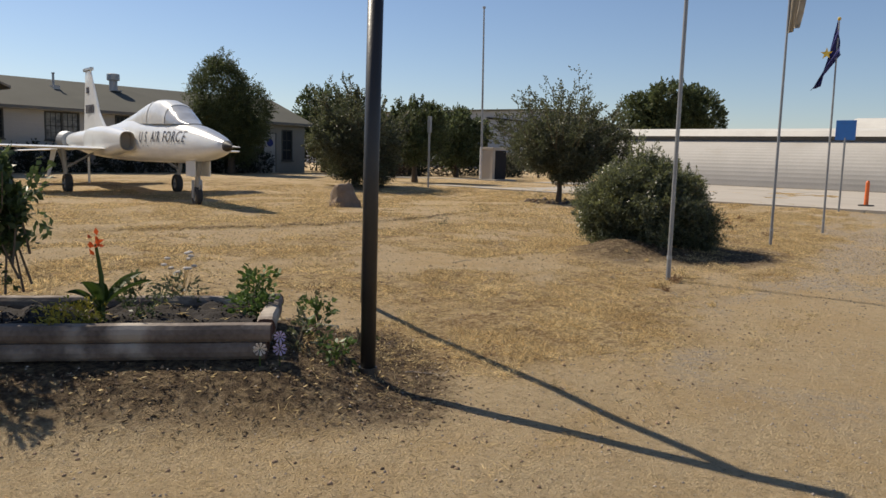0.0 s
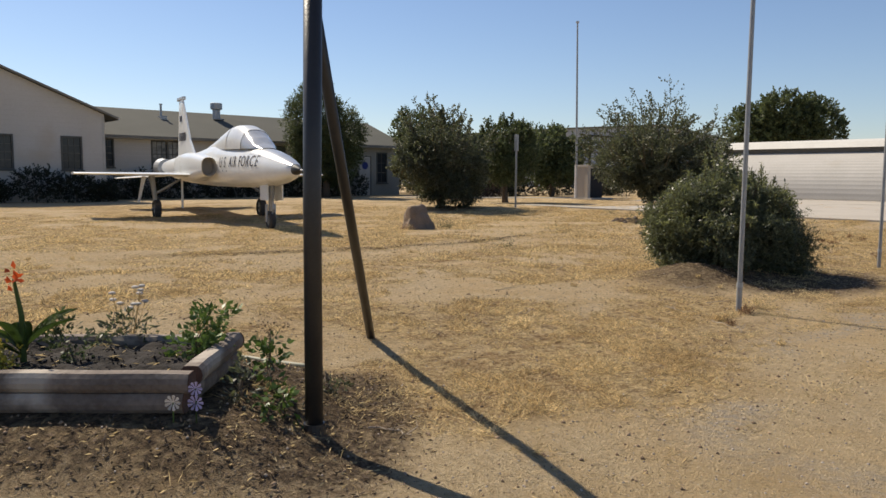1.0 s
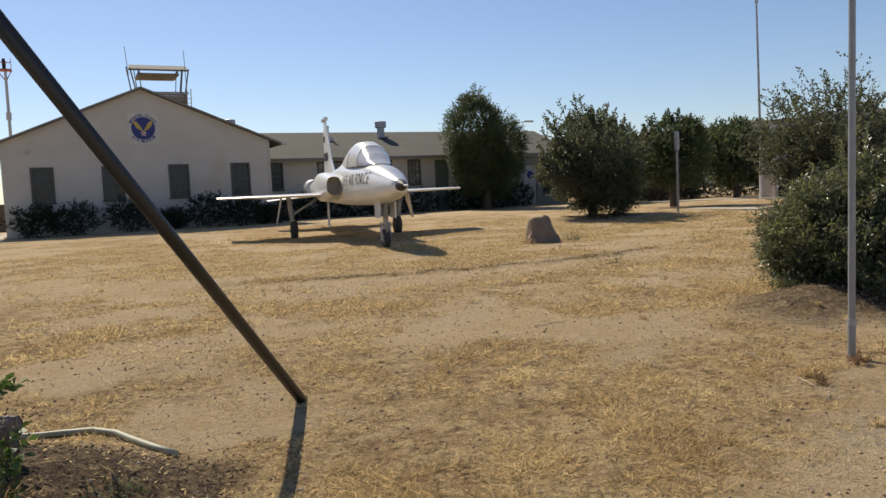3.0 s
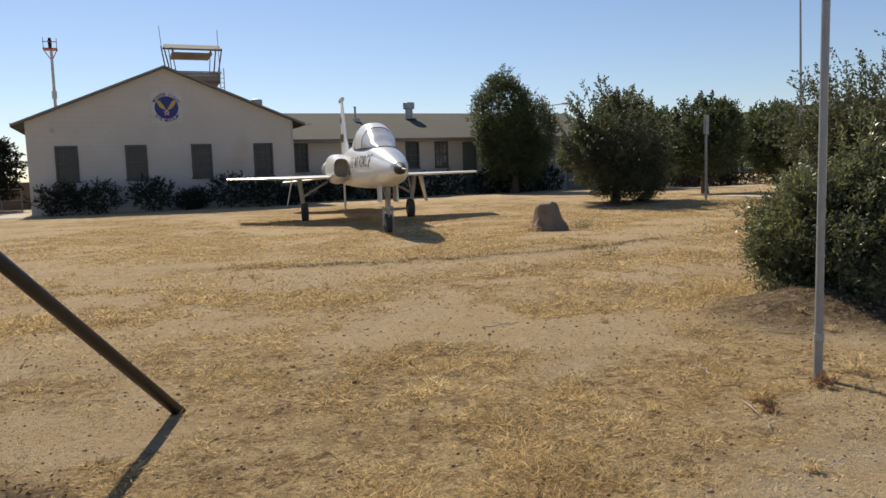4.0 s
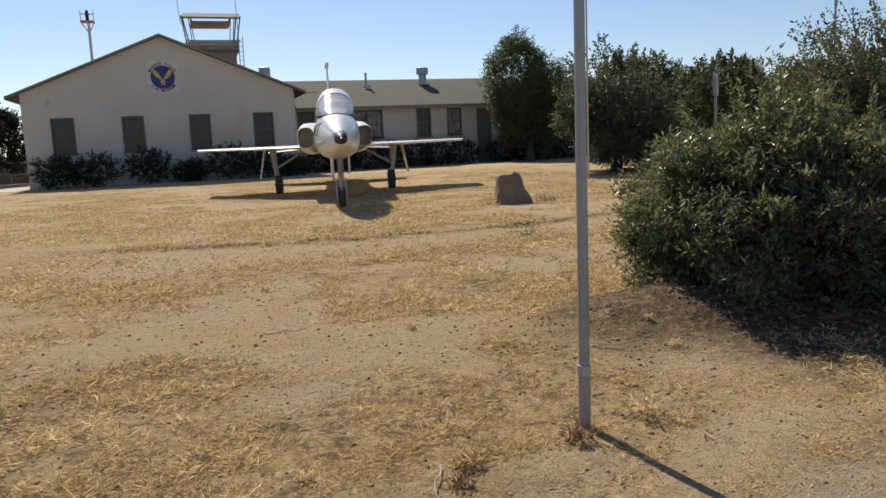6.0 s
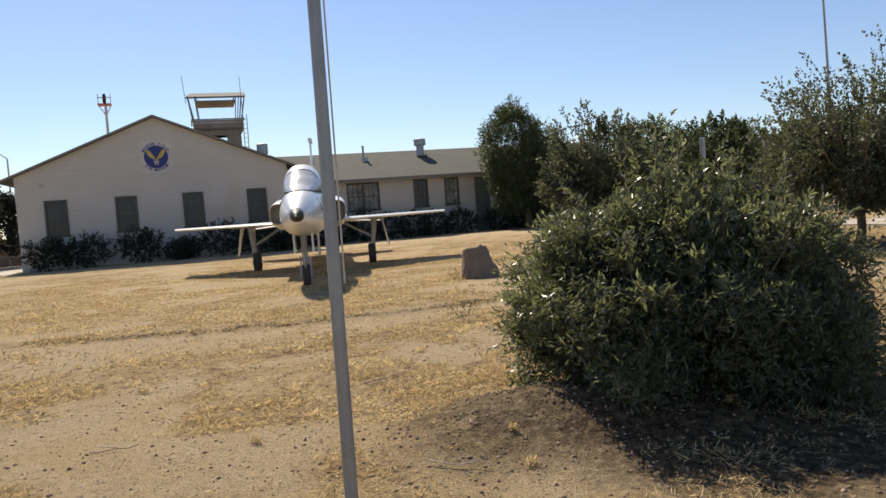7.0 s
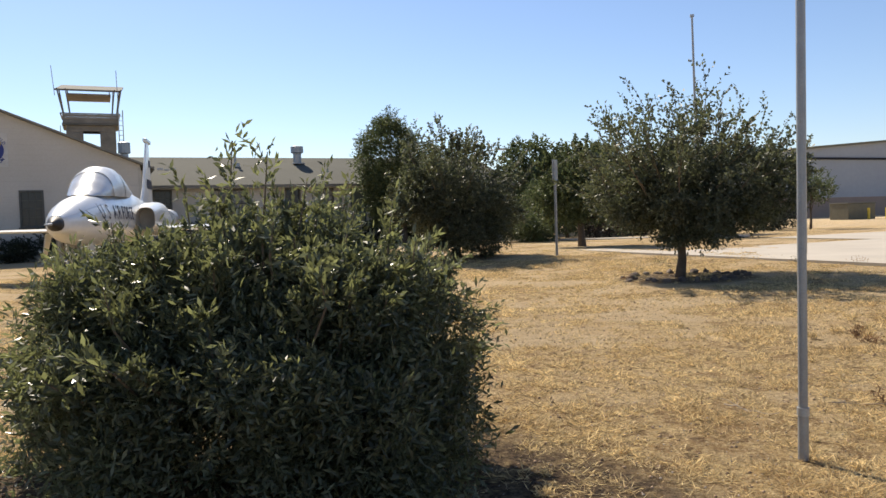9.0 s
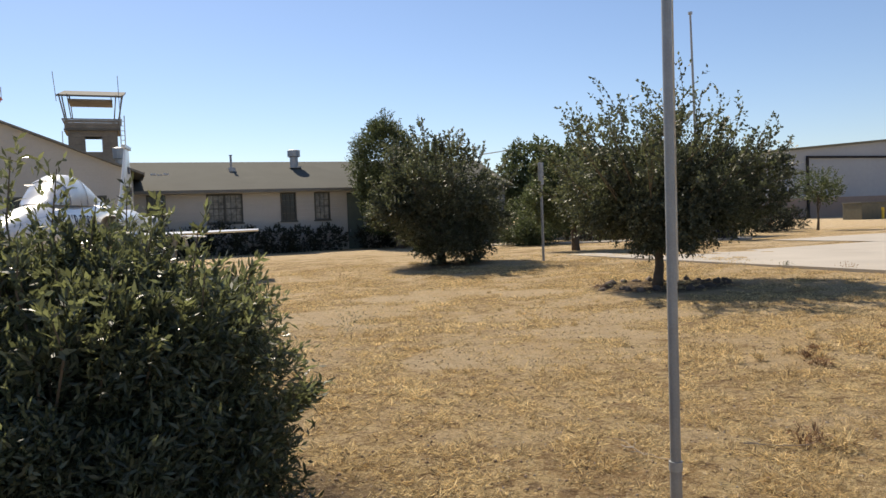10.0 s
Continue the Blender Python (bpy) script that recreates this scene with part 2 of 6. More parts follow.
def tube(bm, pts, radii, sides=8, cap=True):
    """A tapered tube through the points."""
    pts = [Vector(p) for p in pts]
    rings = []
    for i, p in enumerate(pts):
        d = (pts[min(i + 1, len(pts) - 1)] - pts[max(i - 1, 0)]).normalized()
        a = d.orthogonal().normalized() if not rings else (ref - ref.dot(d) * d).normalized()
        ref = a
        b = d.cross(a)
        r = radii[i] if isinstance(radii, (list, tuple)) else radii
        rings.append([bm.verts.new(p + r * (math.cos(2 * math.pi * k / sides) * a + math.sin(2 * math.pi * k / sides) * b)) for k in range(sides)])
    for r0, r1 in zip(rings, rings[1:]):
        for k in range(sides):
            bm.faces.new((r0[k], r0[(k + 1) % sides], r1[(k + 1) % sides], r1[k]))
    if cap:
        bm.faces.new(list(reversed(rings[0])))
        bm.faces.new(rings[-1])
    return bm


def tubed(pts, radii, sides=8):
    return tube(bmesh.new(), pts, radii, sides)


def prism(bm, outline, depth_vec, hole=None):
    """A flat polygon (list of points) given thickness along depth_vec."""
    a = [bm.verts.new(p) for p in outline]
    b = [bm.verts.new(Vector(p) + Vector(depth_vec)) for p in outline]
    bm.faces.new(a)
    bm.faces.new(list(reversed(b)))
    n = len(a)
    for i in range(n):
        bm.faces.new((a[(i + 1) % n], a[i], b[i], b[(i + 1) % n]))
    bmesh.ops.recalc_face_normals(bm, faces=bm.faces)
    return bm


def wall_cells(bm, u0, u1, z0, z1, y0, y1, holes):
    """A wall along x with rectangular openings (u0, u1, z0, z1) right through it, in one skin."""
    us = sorted({u0, u1, *[h[0] for h in holes], *[h[1] for h in holes]})
    zs = sorted({z0, z1, *[h[2] for h in holes], *[h[3] for h in holes]})
    verts = {}

    def corner(i, j, y):
        if (i, j, y) not in verts:
            verts[i, j, y] = bm.verts.new((us[i], y, zs[j]))
        return verts[i, j, y]

    def solid(i, j):
        if not (0 <= i < len(us) - 1 and 0 <= j < len(zs) - 1):
            return False
        a, b, c, d = us[i], us[i + 1], zs[j], zs[j + 1]
        return not any(h[0] - 1e-6 <= a and b <= h[1] + 1e-6 and h[2] - 1e-6 <= c and d <= h[3] + 1e-6 for h in holes)

    for i in range(len(us) - 1):
        for j in range(len(zs) - 1):
            if not solid(i, j):
                continue
            ring = [(i, j), (i + 1, j), (i + 1, j + 1), (i, j + 1)]
            bm.faces.new([corner(p, q, y0) for p, q in ring])
            bm.faces.new([corner(p, q, y1) for p, q in reversed(ring)])
            for k, (di, dj) in enumerate(((0, -1), (1, 0), (0, 1), (-1, 0))):
                if not solid(i + di, j + dj):
                    (p, q), (r, t) = ring[k], ring[(k + 1) % 4]
                    bm.faces.new([corner(p, q, y1), corner(r, t, y1), corner(r, t, y0), corner(p, q, y0)])
    return bm


def window(parent, x0, x1, z0, z1, y, cols, rows, lights=1, pane="glass"):
    """A wooden sash window set into an opening of a wall whose face is at y."""
    bm = bmesh.new()
    f = 0.075
    box(bm, x0, x0 + f, y - 0.03, y + 0.1, z0, z1)
    box(bm, x1 - f, x1, y - 0.03, y + 0.1, z0, z1)
    box(bm, x0 + f, x1 - f, y - 0.03, y + 0.1, z1 - f, z1)
    box(bm, x0 + f, x1 - f, y - 0.03, y + 0.1, z0, z0 + f)
    w = part("window", bm, M["win_frame"], parent)
    part("window_sill", boxed(x0 - 0.05, x1 + 0.05, y - 0.09, y - 0.032, z0 - 0.05, z0 + 0.012), M["win_frame"], w)
    seg = (x1 - x0 - 2 * f) / lights
    for k in range(lights):
        a, b = x0 + f + seg * k, x0 + f + seg * (k + 1)
        if k:
            part("mullion", boxed(a - 0.05, a + 0.05, y - 0.02, y + 0.09, z0 + f, z1 - f), M["win_frame"], w)
            a += 0.05
        if k < lights - 1:
            b -= 0.05
        part("pane", boxed(a, b, y + 0.055, y + 0.065, z0 + f, z1 - f), M[pane], w)
        for i in range(1, cols):
            u = a + (b - a) * i / cols
            part("glazing_bar", boxed(u - 0.013, u + 0.013, y + 0.03, y + 0.053, z0 + f, z1 - f), M["win_frame"], w)
        for j in range(1, rows):
            v = z0 + f + (z1 - z0 - 2 * f) * j / rows
            g = 0.028 if j == rows // 2 else 0.013
            part("glazing_bar", boxed(a, b, y + 0.025 if j == rows // 2 else y + 0.032, y + 0.054, v - g, v + g), M["win_frame"], w)
    return w


def mesh_np(name, verts, faces, mt, parent=None, label="", smooth=False):
    me = bpy.data.meshes.new(name)
    verts, faces = np.asarray(verts, dtype=np.float32), np.asarray(faces, dtype=np.int32)
    me.vertices.add(len(verts))
    me.vertices.foreach_set("co", verts.ravel())
    k = faces.shape[1]
    me.loops.add(faces.size)
    me.loops.foreach_set("vertex_index", faces.ravel())
    me.polygons.add(len(faces))
    me.polygons.foreach_set("loop_start", np.arange(len(faces), dtype=np.int32) * k)
    if smooth:
        me.polygons.foreach_set("use_smooth", np.ones(len(faces), dtype=bool))
    me.update(calc_edges=True)
    return link(name, me, mt, parent, label)


def unit(v):
    return v / np.maximum(np.linalg.norm(v, axis=1, keepdims=True), 1e-9)


def leaf_cards(rng, P, D, length, width, fold=0.25):
    """Small folded leaves at P pointing along D: four corners each."""
    n = len(P)
    D = unit(D)
    S = unit(np.cross(D, rng.normal(size=(n, 3))))
    N = np.cross(S, D)
    L = length * rng.uniform(0.65, 1.25, (n, 1))
    W = width * rng.uniform(0.7, 1.2, (n, 1))
    base = P
    tip = P + D * L
    mid = P + D * L * 0.5
    left = mid + S * W * 0.5 + N * W * fold
    right = mid - S * W * 0.5 + N * W * fold
    V = np.stack([base, left, tip, right], axis=1).reshape(-1, 3)
    F = np.arange(4 * n).reshape(n, 4)
    return V, F


def twig_leaves(rng, O, D, tl, per, length, width, spread=0.8):
    """Leaves set along twigs that start at O and run along D for tl."""
    n = len(O)
    D = unit(D)
    f = np.tile((np.arange(per) + 1.0) / per, n)[:, None] + rng.uniform(-0.5, 0.5, (n * per, 1)) / per
    tl = np.repeat(np.broadcast_to(np.asarray(tl, float).reshape(-1, 1), (n, 1)), per, axis=0)
    OO, DD = np.repeat(O, per, axis=0), np.repeat(D, per, axis=0)
    P = OO + DD * f * tl + rng.normal(size=(n * per, 3)) * 0.01
    return leaf_cards(rng, P, DD * 0.75 + rng.normal(size=(n * per, 3)) * spread * 0.6, length, width)


def lump(d, k, seed):
    return noise.noise(Vector((d[0] * k + seed, d[1] * k - seed, d[2] * k + 2 * seed)))


def shell_points(rng, blobs, n, inner=0.5, rough=0.25, freq=2.2, low=0.0, clump=0):
    """Twig roots in and near the skins of lumpy ellipsoids, and their outward ways."""
    if clump:
        m = max(12, n // clump)
        C, cd = shell_points(rng, blobs, m, max(inner, 0.55), rough, freq, low)
        k = rng.randint(0, m, n)
        size = np.mean([(b[3] * b[4] * b[5]) ** 0.333 for b in blobs]) * 0.25
        e = unit(rng.normal(size=(n, 3))) * rng.uniform(0.2, 1.0, (n, 1)) ** 0.5
        P = C[k] + e * size * rng.uniform(0.7, 1.25, (m, 1))[k]
        P[:, 2] = np.maximum(P[:, 2], low)
        n2 = n // 4
        Q, qd = shell_points(rng, blobs, n2, inner, rough, freq, low)
        P[:n2], e[:n2] = Q, qd
        return P, unit(e + 0.6 * cd[k])
    w = np.array([(b[3] * b[4] * b[5]) ** 0.67 for b in blobs])
    pick = rng.choice(len(blobs), n, p=w / w.sum())
    d = unit(rng.normal(size=(n, 3)))
    r = inner + (1 - inner) * rng.uniform(0, 1, n) ** 0.6
    P = np.empty((n, 3))
    for i in range(n):
        b = blobs[pick[i]]
        k = r[i] * (1 + rough * lump(d[i], freq, pick[i] * 3.7 + 1.3) + 0.12 * lump(d[i], freq * 3, pick[i] + 9.1))
        P[i] = (b[0] + d[i, 0] * b[3] * k, b[1] + d[i, 1] * b[4] * k, max(low, b[2] + d[i, 2] * b[5] * k))
    return P, d


def join_vf(groups):
    V, F, o = [], [], 0
    for v, f in groups:
        V.append(v)
        F.append(f + o)
        o += len(v)
    return np.concatenate(V), np.concatenate(F)


def branch_tree(rng, base, trunk_top, r0, limbs, reach, droop=0.0):
    """A tapered trunk with limbs that reach the given points."""
    bm = bmesh.new()
    b, t = Vector(base), Vector(trunk_top)
    pts = [b + (t - b) * k + Vector((rng.normal() * 0.03, rng.normal() * 0.03, 0)) * (1 if 0 < k < 1 else 0) for k in (0, 0.33, 0.66, 1)]
    tube(bm, pts, [r0 * 1.35, r0, r0 * 0.85, r0 * 0.6], 8)
    for e in limbs:
        e = Vector(e)
        k = rng.uniform(0.55, 1.0)
        s = b + (t - b) * k
        mid = s.lerp(e, 0.5) + Vector((rng.normal() * 0.1, rng.normal() * 0.1, 0.12 - droop)) * (e - s).length * 0.35
        tube(bm, [s, mid, e], [r0 * 0.5, r0 * 0.28, r0 * 0.08], 5)
    return bm

# ---- ground ----
def smooth(a, b, x):
    k = np.clip((x - a) / (b - a), 0, 1)
    return k * k * (3 - 2 * k)


def axis(fine0, fine1, step, far, grow=1.16):
    a = list(np.arange(fine0, fine1 + 1e-6, step))
    s, x = step, a[-1]
    while x < far:
        s *= grow
        x += s
        a.append(x)
    s, x = step, a[0]
    while x > -far:
        s *= grow
        x -= s
        a.insert(0, x)
    return np.array(a)


def value_noise(x, y, s, seed):
    """Smooth lattice noise of cell size s, 0 to 1."""
    g = np.random.RandomState(seed).rand(256, 256)
    u, v = x / s, y / s
    i, j = np.floor(u).astype(int), np.floor(v).astype(int)
    fu, fv = u - i, v - j
    fu, fv = fu * fu * (3 - 2 * fu), fv * fv * (3 - 2 * fv)
    p = lambda a, b: g[a % 256, b % 256]
    return (p(i, j) * (1 - fu) + p(i + 1, j) * fu) * (1 - fv) + (p(i, j + 1) * (1 - fu) + p(i + 1, j + 1) * fu) * fv


def patch_noise(x, y, s, seed):
    """Uneven patches about s across, 0 to 1."""
    a = 0.7 + 1.3 * seed
    u, v = x * math.cos(a) + y * math.sin(a), y * math.cos(a) - x * math.sin(a)
    u = u + 0.8 * s * (value_noise(x, y, 0.9 * s, seed + 60) - 0.5)
    v = v + 0.8 * s * (value_noise(x, y, 0.8 * s, seed + 61) - 0.5)
    k = 0.62 * value_noise(u, v, s, seed) + 0.26 * value_noise(v, u, 0.43 * s, seed + 62) + 0.12 * value_noise(u, v, 0.19 * s, seed + 63)
    return np.clip(0.5 + 1.25 * (k - 0.5), 0, 1)


def ground_height(x, y):
    x, y = np.asarray(x, float), np.asarray(y, float)
    near = np.exp(-((np.hypot(x - 10, y - 14) / 60) ** 2))
    z = near * (0.05 * (value_noise(x, y, 3.1, 1) - 0.5) + 0.025 * (value_noise(x, y, 0.7, 2) - 0.5) + 0.012 * (value_noise(x, y, 0.27, 3) - 0.5))
    z += 0.145 * np.maximum(smooth(20, 27, np.hypot(x - 8, 0.9 * y)), smooth(22.5, 25.9, x)) * np.maximum(near, 0.95 * (x > 20) * (np.abs(x - 40) < 40))
    # mound of earth at the foot of the bush
    z += (0.2 + 0.05 * (value_noise(x, y, 0.3, 13) - 0.5)) * np.exp(-(((x - 9.9) / 0.8) ** 2 + ((y - 7.75) / 0.55) ** 2)) + 0.08 * np.exp(-(((x - 10.7) / 0.9) ** 2 + ((y - 7.3) / 0.5) ** 2))
    lx, ly = (x - 2.40) * 0.758 - (y - 5.96) * 0.652, (x - 2.40) * 0.593 + (y - 5.96) * 0.805
    out = np.hypot(np.clip(lx - 0.05, 0, 99), np.clip(np.abs(ly - 0.46) - 0.5, 0, 99))
    z += 0.225 * (1 - smooth(0.0, 0.85, out)) - 0.075 * (1 - smooth(6.2, 9.0, y)) * near
    # low bank along the bare strip
    z += 0.065 * smooth(-0.1, 0.1, y - strip_line(x)) * np.exp(-((y - strip_line(x)) / 2.2) ** 2 * (y > strip_line(x))) * smooth(3.5, 6, x) * (1 - smooth(12.5, 15, x))
    return z


def strip_line(x):
    return 13.25 + 0.085 * np.clip(9.8 - x, 0, 20) ** 1.9 + 0.09 * np.clip(x - 10.6, 0, 20) ** 1.6


def ground_cover(x, y):
    """Shares of bare earth, dark cover (litter, soil and painted shade) and gravel."""
    w = 1.6 * (patch_noise(x, y, 2.3, 5) - 0.5) + 0.7 * (patch_noise(x, y, 0.6, 6) - 0.5)
    bare = 1 - smooth(-0.5, 0.6, y - (4.7 + 0.4 * smooth(5.6, 7.0, x) + 0.5 * np.clip(4.4 - x, 0, 3) + 0.12 * np.clip(x - 8, 0, 20) + 0.25 * smooth(11.5, 13.5, x)) + 0.65 * w)
    d = strip_line(x) - y
    bare = np.maximum(bare, 0.85 * smooth(-0.05, 0.15, d) * (1 - smooth(0.7, 2.2, d + w)) * smooth(4, 6.5, x) * (1 - smooth(12.5, 15, x)))
    bare = np.maximum(bare, 0.85 * smooth(0.46, 0.66, patch_noise(x, y, 2.9, 7)) * smooth(0.35, 0.6, patch_noise(x + 3, y, 1.1, 8)))
    bare = np.maximum(bare, 0.75 * smooth(0.5, 0.68, patch_noise(x + 1.7, y * 1.6, 1.7, 27)) * smooth(7.5, 10.5, y))
    bare = np.maximum(bare, (0.45 + 0.12 * smooth(9, 13, x)) * smooth(0.5, 0.66, 0.6 * patch_noise(x, y, 1.3, 17) + 0.4 * patch_noise(x, y, 0.45, 18)))
    bare = np.maximum(bare, smooth(32, 35, y) * 0.8)
    bare = np.maximum(bare, 0.9 * np.exp(-(((x - 9.95) / 0.8) ** 2 + ((y - 7.7) / 0.6) ** 2)))
    bare = np.maximum(bare, 0.7 * (1 - smooth(0.5, 3.5, np.abs(y - 15 - 0.35 * (6 - x)) + w)) * (1 - smooth(4, 7, x)))
    lx, ly = (x - 2.40) * 0.758 - (y - 5.96) * 0.652, (x - 2.40) * 0.593 + (y - 5.96) * 0.805
    # leaf litter and soil round the bed, some of its shade put in
    dark = 0.72 * (1 - smooth(0.05, 0.55, np.hypot(np.clip(lx - 0.75, 0, 9) * 1.3, np.clip(np.abs(ly - 0.46) - 0.66, 0, 9)) + 0.3 * w)) * (lx > -6)
    # dark soil before the bush, the bush's cast shadow painted in with it
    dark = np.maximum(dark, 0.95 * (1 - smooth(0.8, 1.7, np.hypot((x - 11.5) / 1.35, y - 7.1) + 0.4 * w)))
    # darker ground under the two oaks
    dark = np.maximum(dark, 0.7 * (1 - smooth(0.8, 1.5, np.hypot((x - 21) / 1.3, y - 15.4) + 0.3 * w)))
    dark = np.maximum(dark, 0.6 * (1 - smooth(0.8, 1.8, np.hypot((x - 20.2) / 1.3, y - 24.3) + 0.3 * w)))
    gravel = bare * smooth(0.25, 0.5, patch_noise(x, y, 1.7, 11)) * smooth(3.5, 5.5, x + 0.8 * w) * (1 - 0.6 * smooth(0.3, 1.4, y - 5.4 - 0.15 * (x - 8)))
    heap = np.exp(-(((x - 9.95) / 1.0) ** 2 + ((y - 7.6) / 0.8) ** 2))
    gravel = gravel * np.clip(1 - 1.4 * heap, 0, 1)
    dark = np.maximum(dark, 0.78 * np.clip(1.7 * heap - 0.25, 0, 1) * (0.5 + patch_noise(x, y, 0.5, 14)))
    return bare, dark, gravel


gx, gy = axis(-5.0, 26.0, 0.12, 2500), axis(1.5, 30.0, 0.12, 2500)
X, Y = np.meshgrid(gx, gy)
Z = ground_height(X, Y)
gv = np.stack([X, Y, Z], -1).reshape(-1, 3)
nx, ny = len(gx), len(gy)
idx = np.arange(nx * ny).reshape(ny, nx)
gf = np.stack([idx[:-1, :-1], idx[:-1, 1:], idx[1:, 1:], idx[1:, :-1]], -1).reshape(-1, 4)
ground_mat = bpy.data.materials.new("dry_grass_and_earth")
ground_mat.use_nodes = True


def ground_nodes(m):
    n, l = m.node_tree.nodes, m.node_tree.links
    b = n["Principled BSDF"]
    b.inputs["Roughness"].default_value = 0.95
    b.inputs["Specular IOR Level"].default_value = 0.15
    co = n.new("ShaderNodeTexCoord").outputs["Object"]
    at = n.new("ShaderNodeAttribute")
    at.attribute_name = "cover"
    sep = n.new("ShaderNodeSeparateColor")
    l.new(at.outputs["Color"], sep.inputs[0])

    def nz(scale, detail=5, stretch=None):
        t = n.new("ShaderNodeTexNoise")
        t.inputs["Scale"].default_value, t.inputs["Detail"].default_value = scale, detail
        t.inputs["Roughness"].default_value = 0.62
        l.new(co, t.inputs["Vector"])
        return t.outputs[0]

    def mr(v, a, c, lo=0.0, hi=1.0):
        t = n.new("ShaderNodeMapRange")
        t.inputs[1].default_value, t.inputs[2].default_value, t.inputs[3].default_value, t.inputs[4].default_value = a, c, lo, hi
        l.new(v, t.inputs[0])
        return t.outputs[0]

    def mx(f, a, c):
        t = n.new("ShaderNodeMix")
        t.data_type = "RGBA"
        l.new(f, t.inputs["Factor"])
        for s, v in (("A", a), ("B", c)):
            if isinstance(v, tuple):
                t.inputs[s].default_value = (*v, 1)
            else:
                l.new(v, t.inputs[s])
        return t.outputs["Result"]

    def mul(a, c):
        t = n.new("ShaderNodeMath")
        t.operation = "MULTIPLY"
        l.new(a, t.inputs[0])
        l.new(c, t.inputs[1])
        return t.outputs[0]

    fine, mid, wide = nz(85, 4), nz(14, 6), nz(1.3, 5)
    grass = mx(mr(mid, 0.42, 0.6), (0.7, 0.505, 0.24), (0.49, 0.33, 0.15))
    grass = mx(mr(wide, 0.4, 0.68), grass, (0.55, 0.355, 0.15))
    grass = mx(mr(fine, 0.52, 0.72), grass, (0.74, 0.56, 0.3))
    grass = mx(mr(nz(32, 3), 0.55, 0.72), grass, (0.24, 0.155, 0.08))
    rough = n.new("ShaderNodeTexNoise")
    rough.inputs["Scale"].default_value, rough.inputs["Detail"].default_value, rough.inputs["Roughness"].default_value = 26, 8, 0.82
    l.new(co, rough.inputs["Vector"])
    flecks = n.new("ShaderNodeTexNoise")
    flecks.inputs["Scale"].default_value, flecks.inputs["Detail"].default_value, flecks.inputs["Distortion"].default_value = 70, 5, 1.6
    l.new(co, flecks.inputs["Vector"])
    grass = mx(mr(rough.outputs[0], 0.45, 0.35), grass, (0.2, 0.13, 0.07))
    grass = mx(mr(flecks.outputs[0], 0.56, 0.66), grass, (0.78, 0.62, 0.39))
    patch = n.new("ShaderNodeTexNoise")
    patch.inputs["Scale"].default_value, patch.inputs["Detail"].default_value, patch.inputs["Roughness"].default_value = 4.2, 7, 0.72
    l.new(co, patch.inputs["Vector"])
    grass = mx(mr(patch.outputs[0], 0.5, 0.34), grass, (0.29, 0.175, 0.08))
    grass = mx(mr(patch.outputs[0], 0.54, 0.7), grass, (0.76, 0.575, 0.29))
    # matted brown thatch in uneven drifts
    drift = n.new("ShaderNodeTexNoise")
    drift.inputs["Scale"].default_value, drift.inputs["Detail"].default_value, drift.inputs["Roughness"].default_value, drift.inputs["Distortion"].default_value = 0.85, 9, 0.7, 0.6
    l.new(co, drift.inputs["Vector"])
    grass = mx(mr(rough.outputs[0], 0.53, 0.61, 0.0, 0.9), grass, (0.9, 0.71, 0.41))
    grass = mx(mr(drift.outputs[0], 0.53, 0.66, 0.0, 0.6), grass, (0.35, 0.215, 0.1))
    hump = n.new("ShaderNodeTexNoise")
    hump.inputs["Scale"].default_value, hump.inputs["Detail"].default_value, hump.inputs["Roughness"].default_value = 6.5, 5, 0.65
    l.new(co, hump.inputs["Vector"])
    clumps = n.new("ShaderNodeTexNoise")
    clumps.inputs["Scale"].default_value, clumps.inputs["Detail"].default_value, clumps.inputs["Roughness"].default_value, clumps.inputs["Distortion"].default_value = 10.0, 6, 0.78, 0.8
    l.new(co, clumps.inputs["Vector"])
    grass = mx(mr(clumps.outputs[0], 0.485, 0.39, 0.0, 0.9), grass, (0.19, 0.115, 0.055))
    earth = mx(mr(mid, 0.35, 0.7), (0.75, 0.575, 0.345), (0.62, 0.45, 0.25))
    earth = mx(mr(fine, 0.55, 0.75), earth, (0.8, 0.64, 0.41))
    earth = mx(mr(wide, 0.45, 0.7), earth, (0.66, 0.465, 0.24))
    earth = mx(mr(rough.outputs[0], 0.455, 0.35), earth, (0.33, 0.23, 0.135))
    earth = mx(mr(clumps.outputs[0], 0.42, 0.32, 0.0, 0.6), earth, (0.36, 0.25, 0.15))
    earth = mx(mr(flecks.outputs[0], 0.6, 0.68), earth, (0.64, 0.53, 0.4))
    stone = mx(mr(nz(120, 2), 0.4, 0.62), (0.42, 0.345, 0.265), (0.66, 0.57, 0.46))
    # litter and soil colour, deepened to carry shade by bed and bush
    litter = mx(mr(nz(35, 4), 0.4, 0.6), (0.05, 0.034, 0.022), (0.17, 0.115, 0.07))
    col = mx(mr(sep.outputs[0], 0.2, 0.8), grass, earth)
    col = mx(mul(mr(sep.outputs[2], 0.2, 0.8), mr(mid, 0.4, 0.6)), col, stone)
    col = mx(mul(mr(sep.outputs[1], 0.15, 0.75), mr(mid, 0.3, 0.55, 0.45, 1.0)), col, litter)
    l.new(col, b.inputs["Base Color"])
    bp = n.new("ShaderNodeBump")
    bp.inputs["Strength"].default_value, bp.inputs["Distance"].default_value = 1.0, 0.035
    add = n.new("ShaderNodeMath")
    add.operation = "ADD"
    l.new(rough.outputs[0], add.inputs[0])
    l.new(mr(fine, 0.3, 0.7, 0, 0.5), add.inputs[1])
    l.new(add.outputs[0], bp.inputs["Height"])
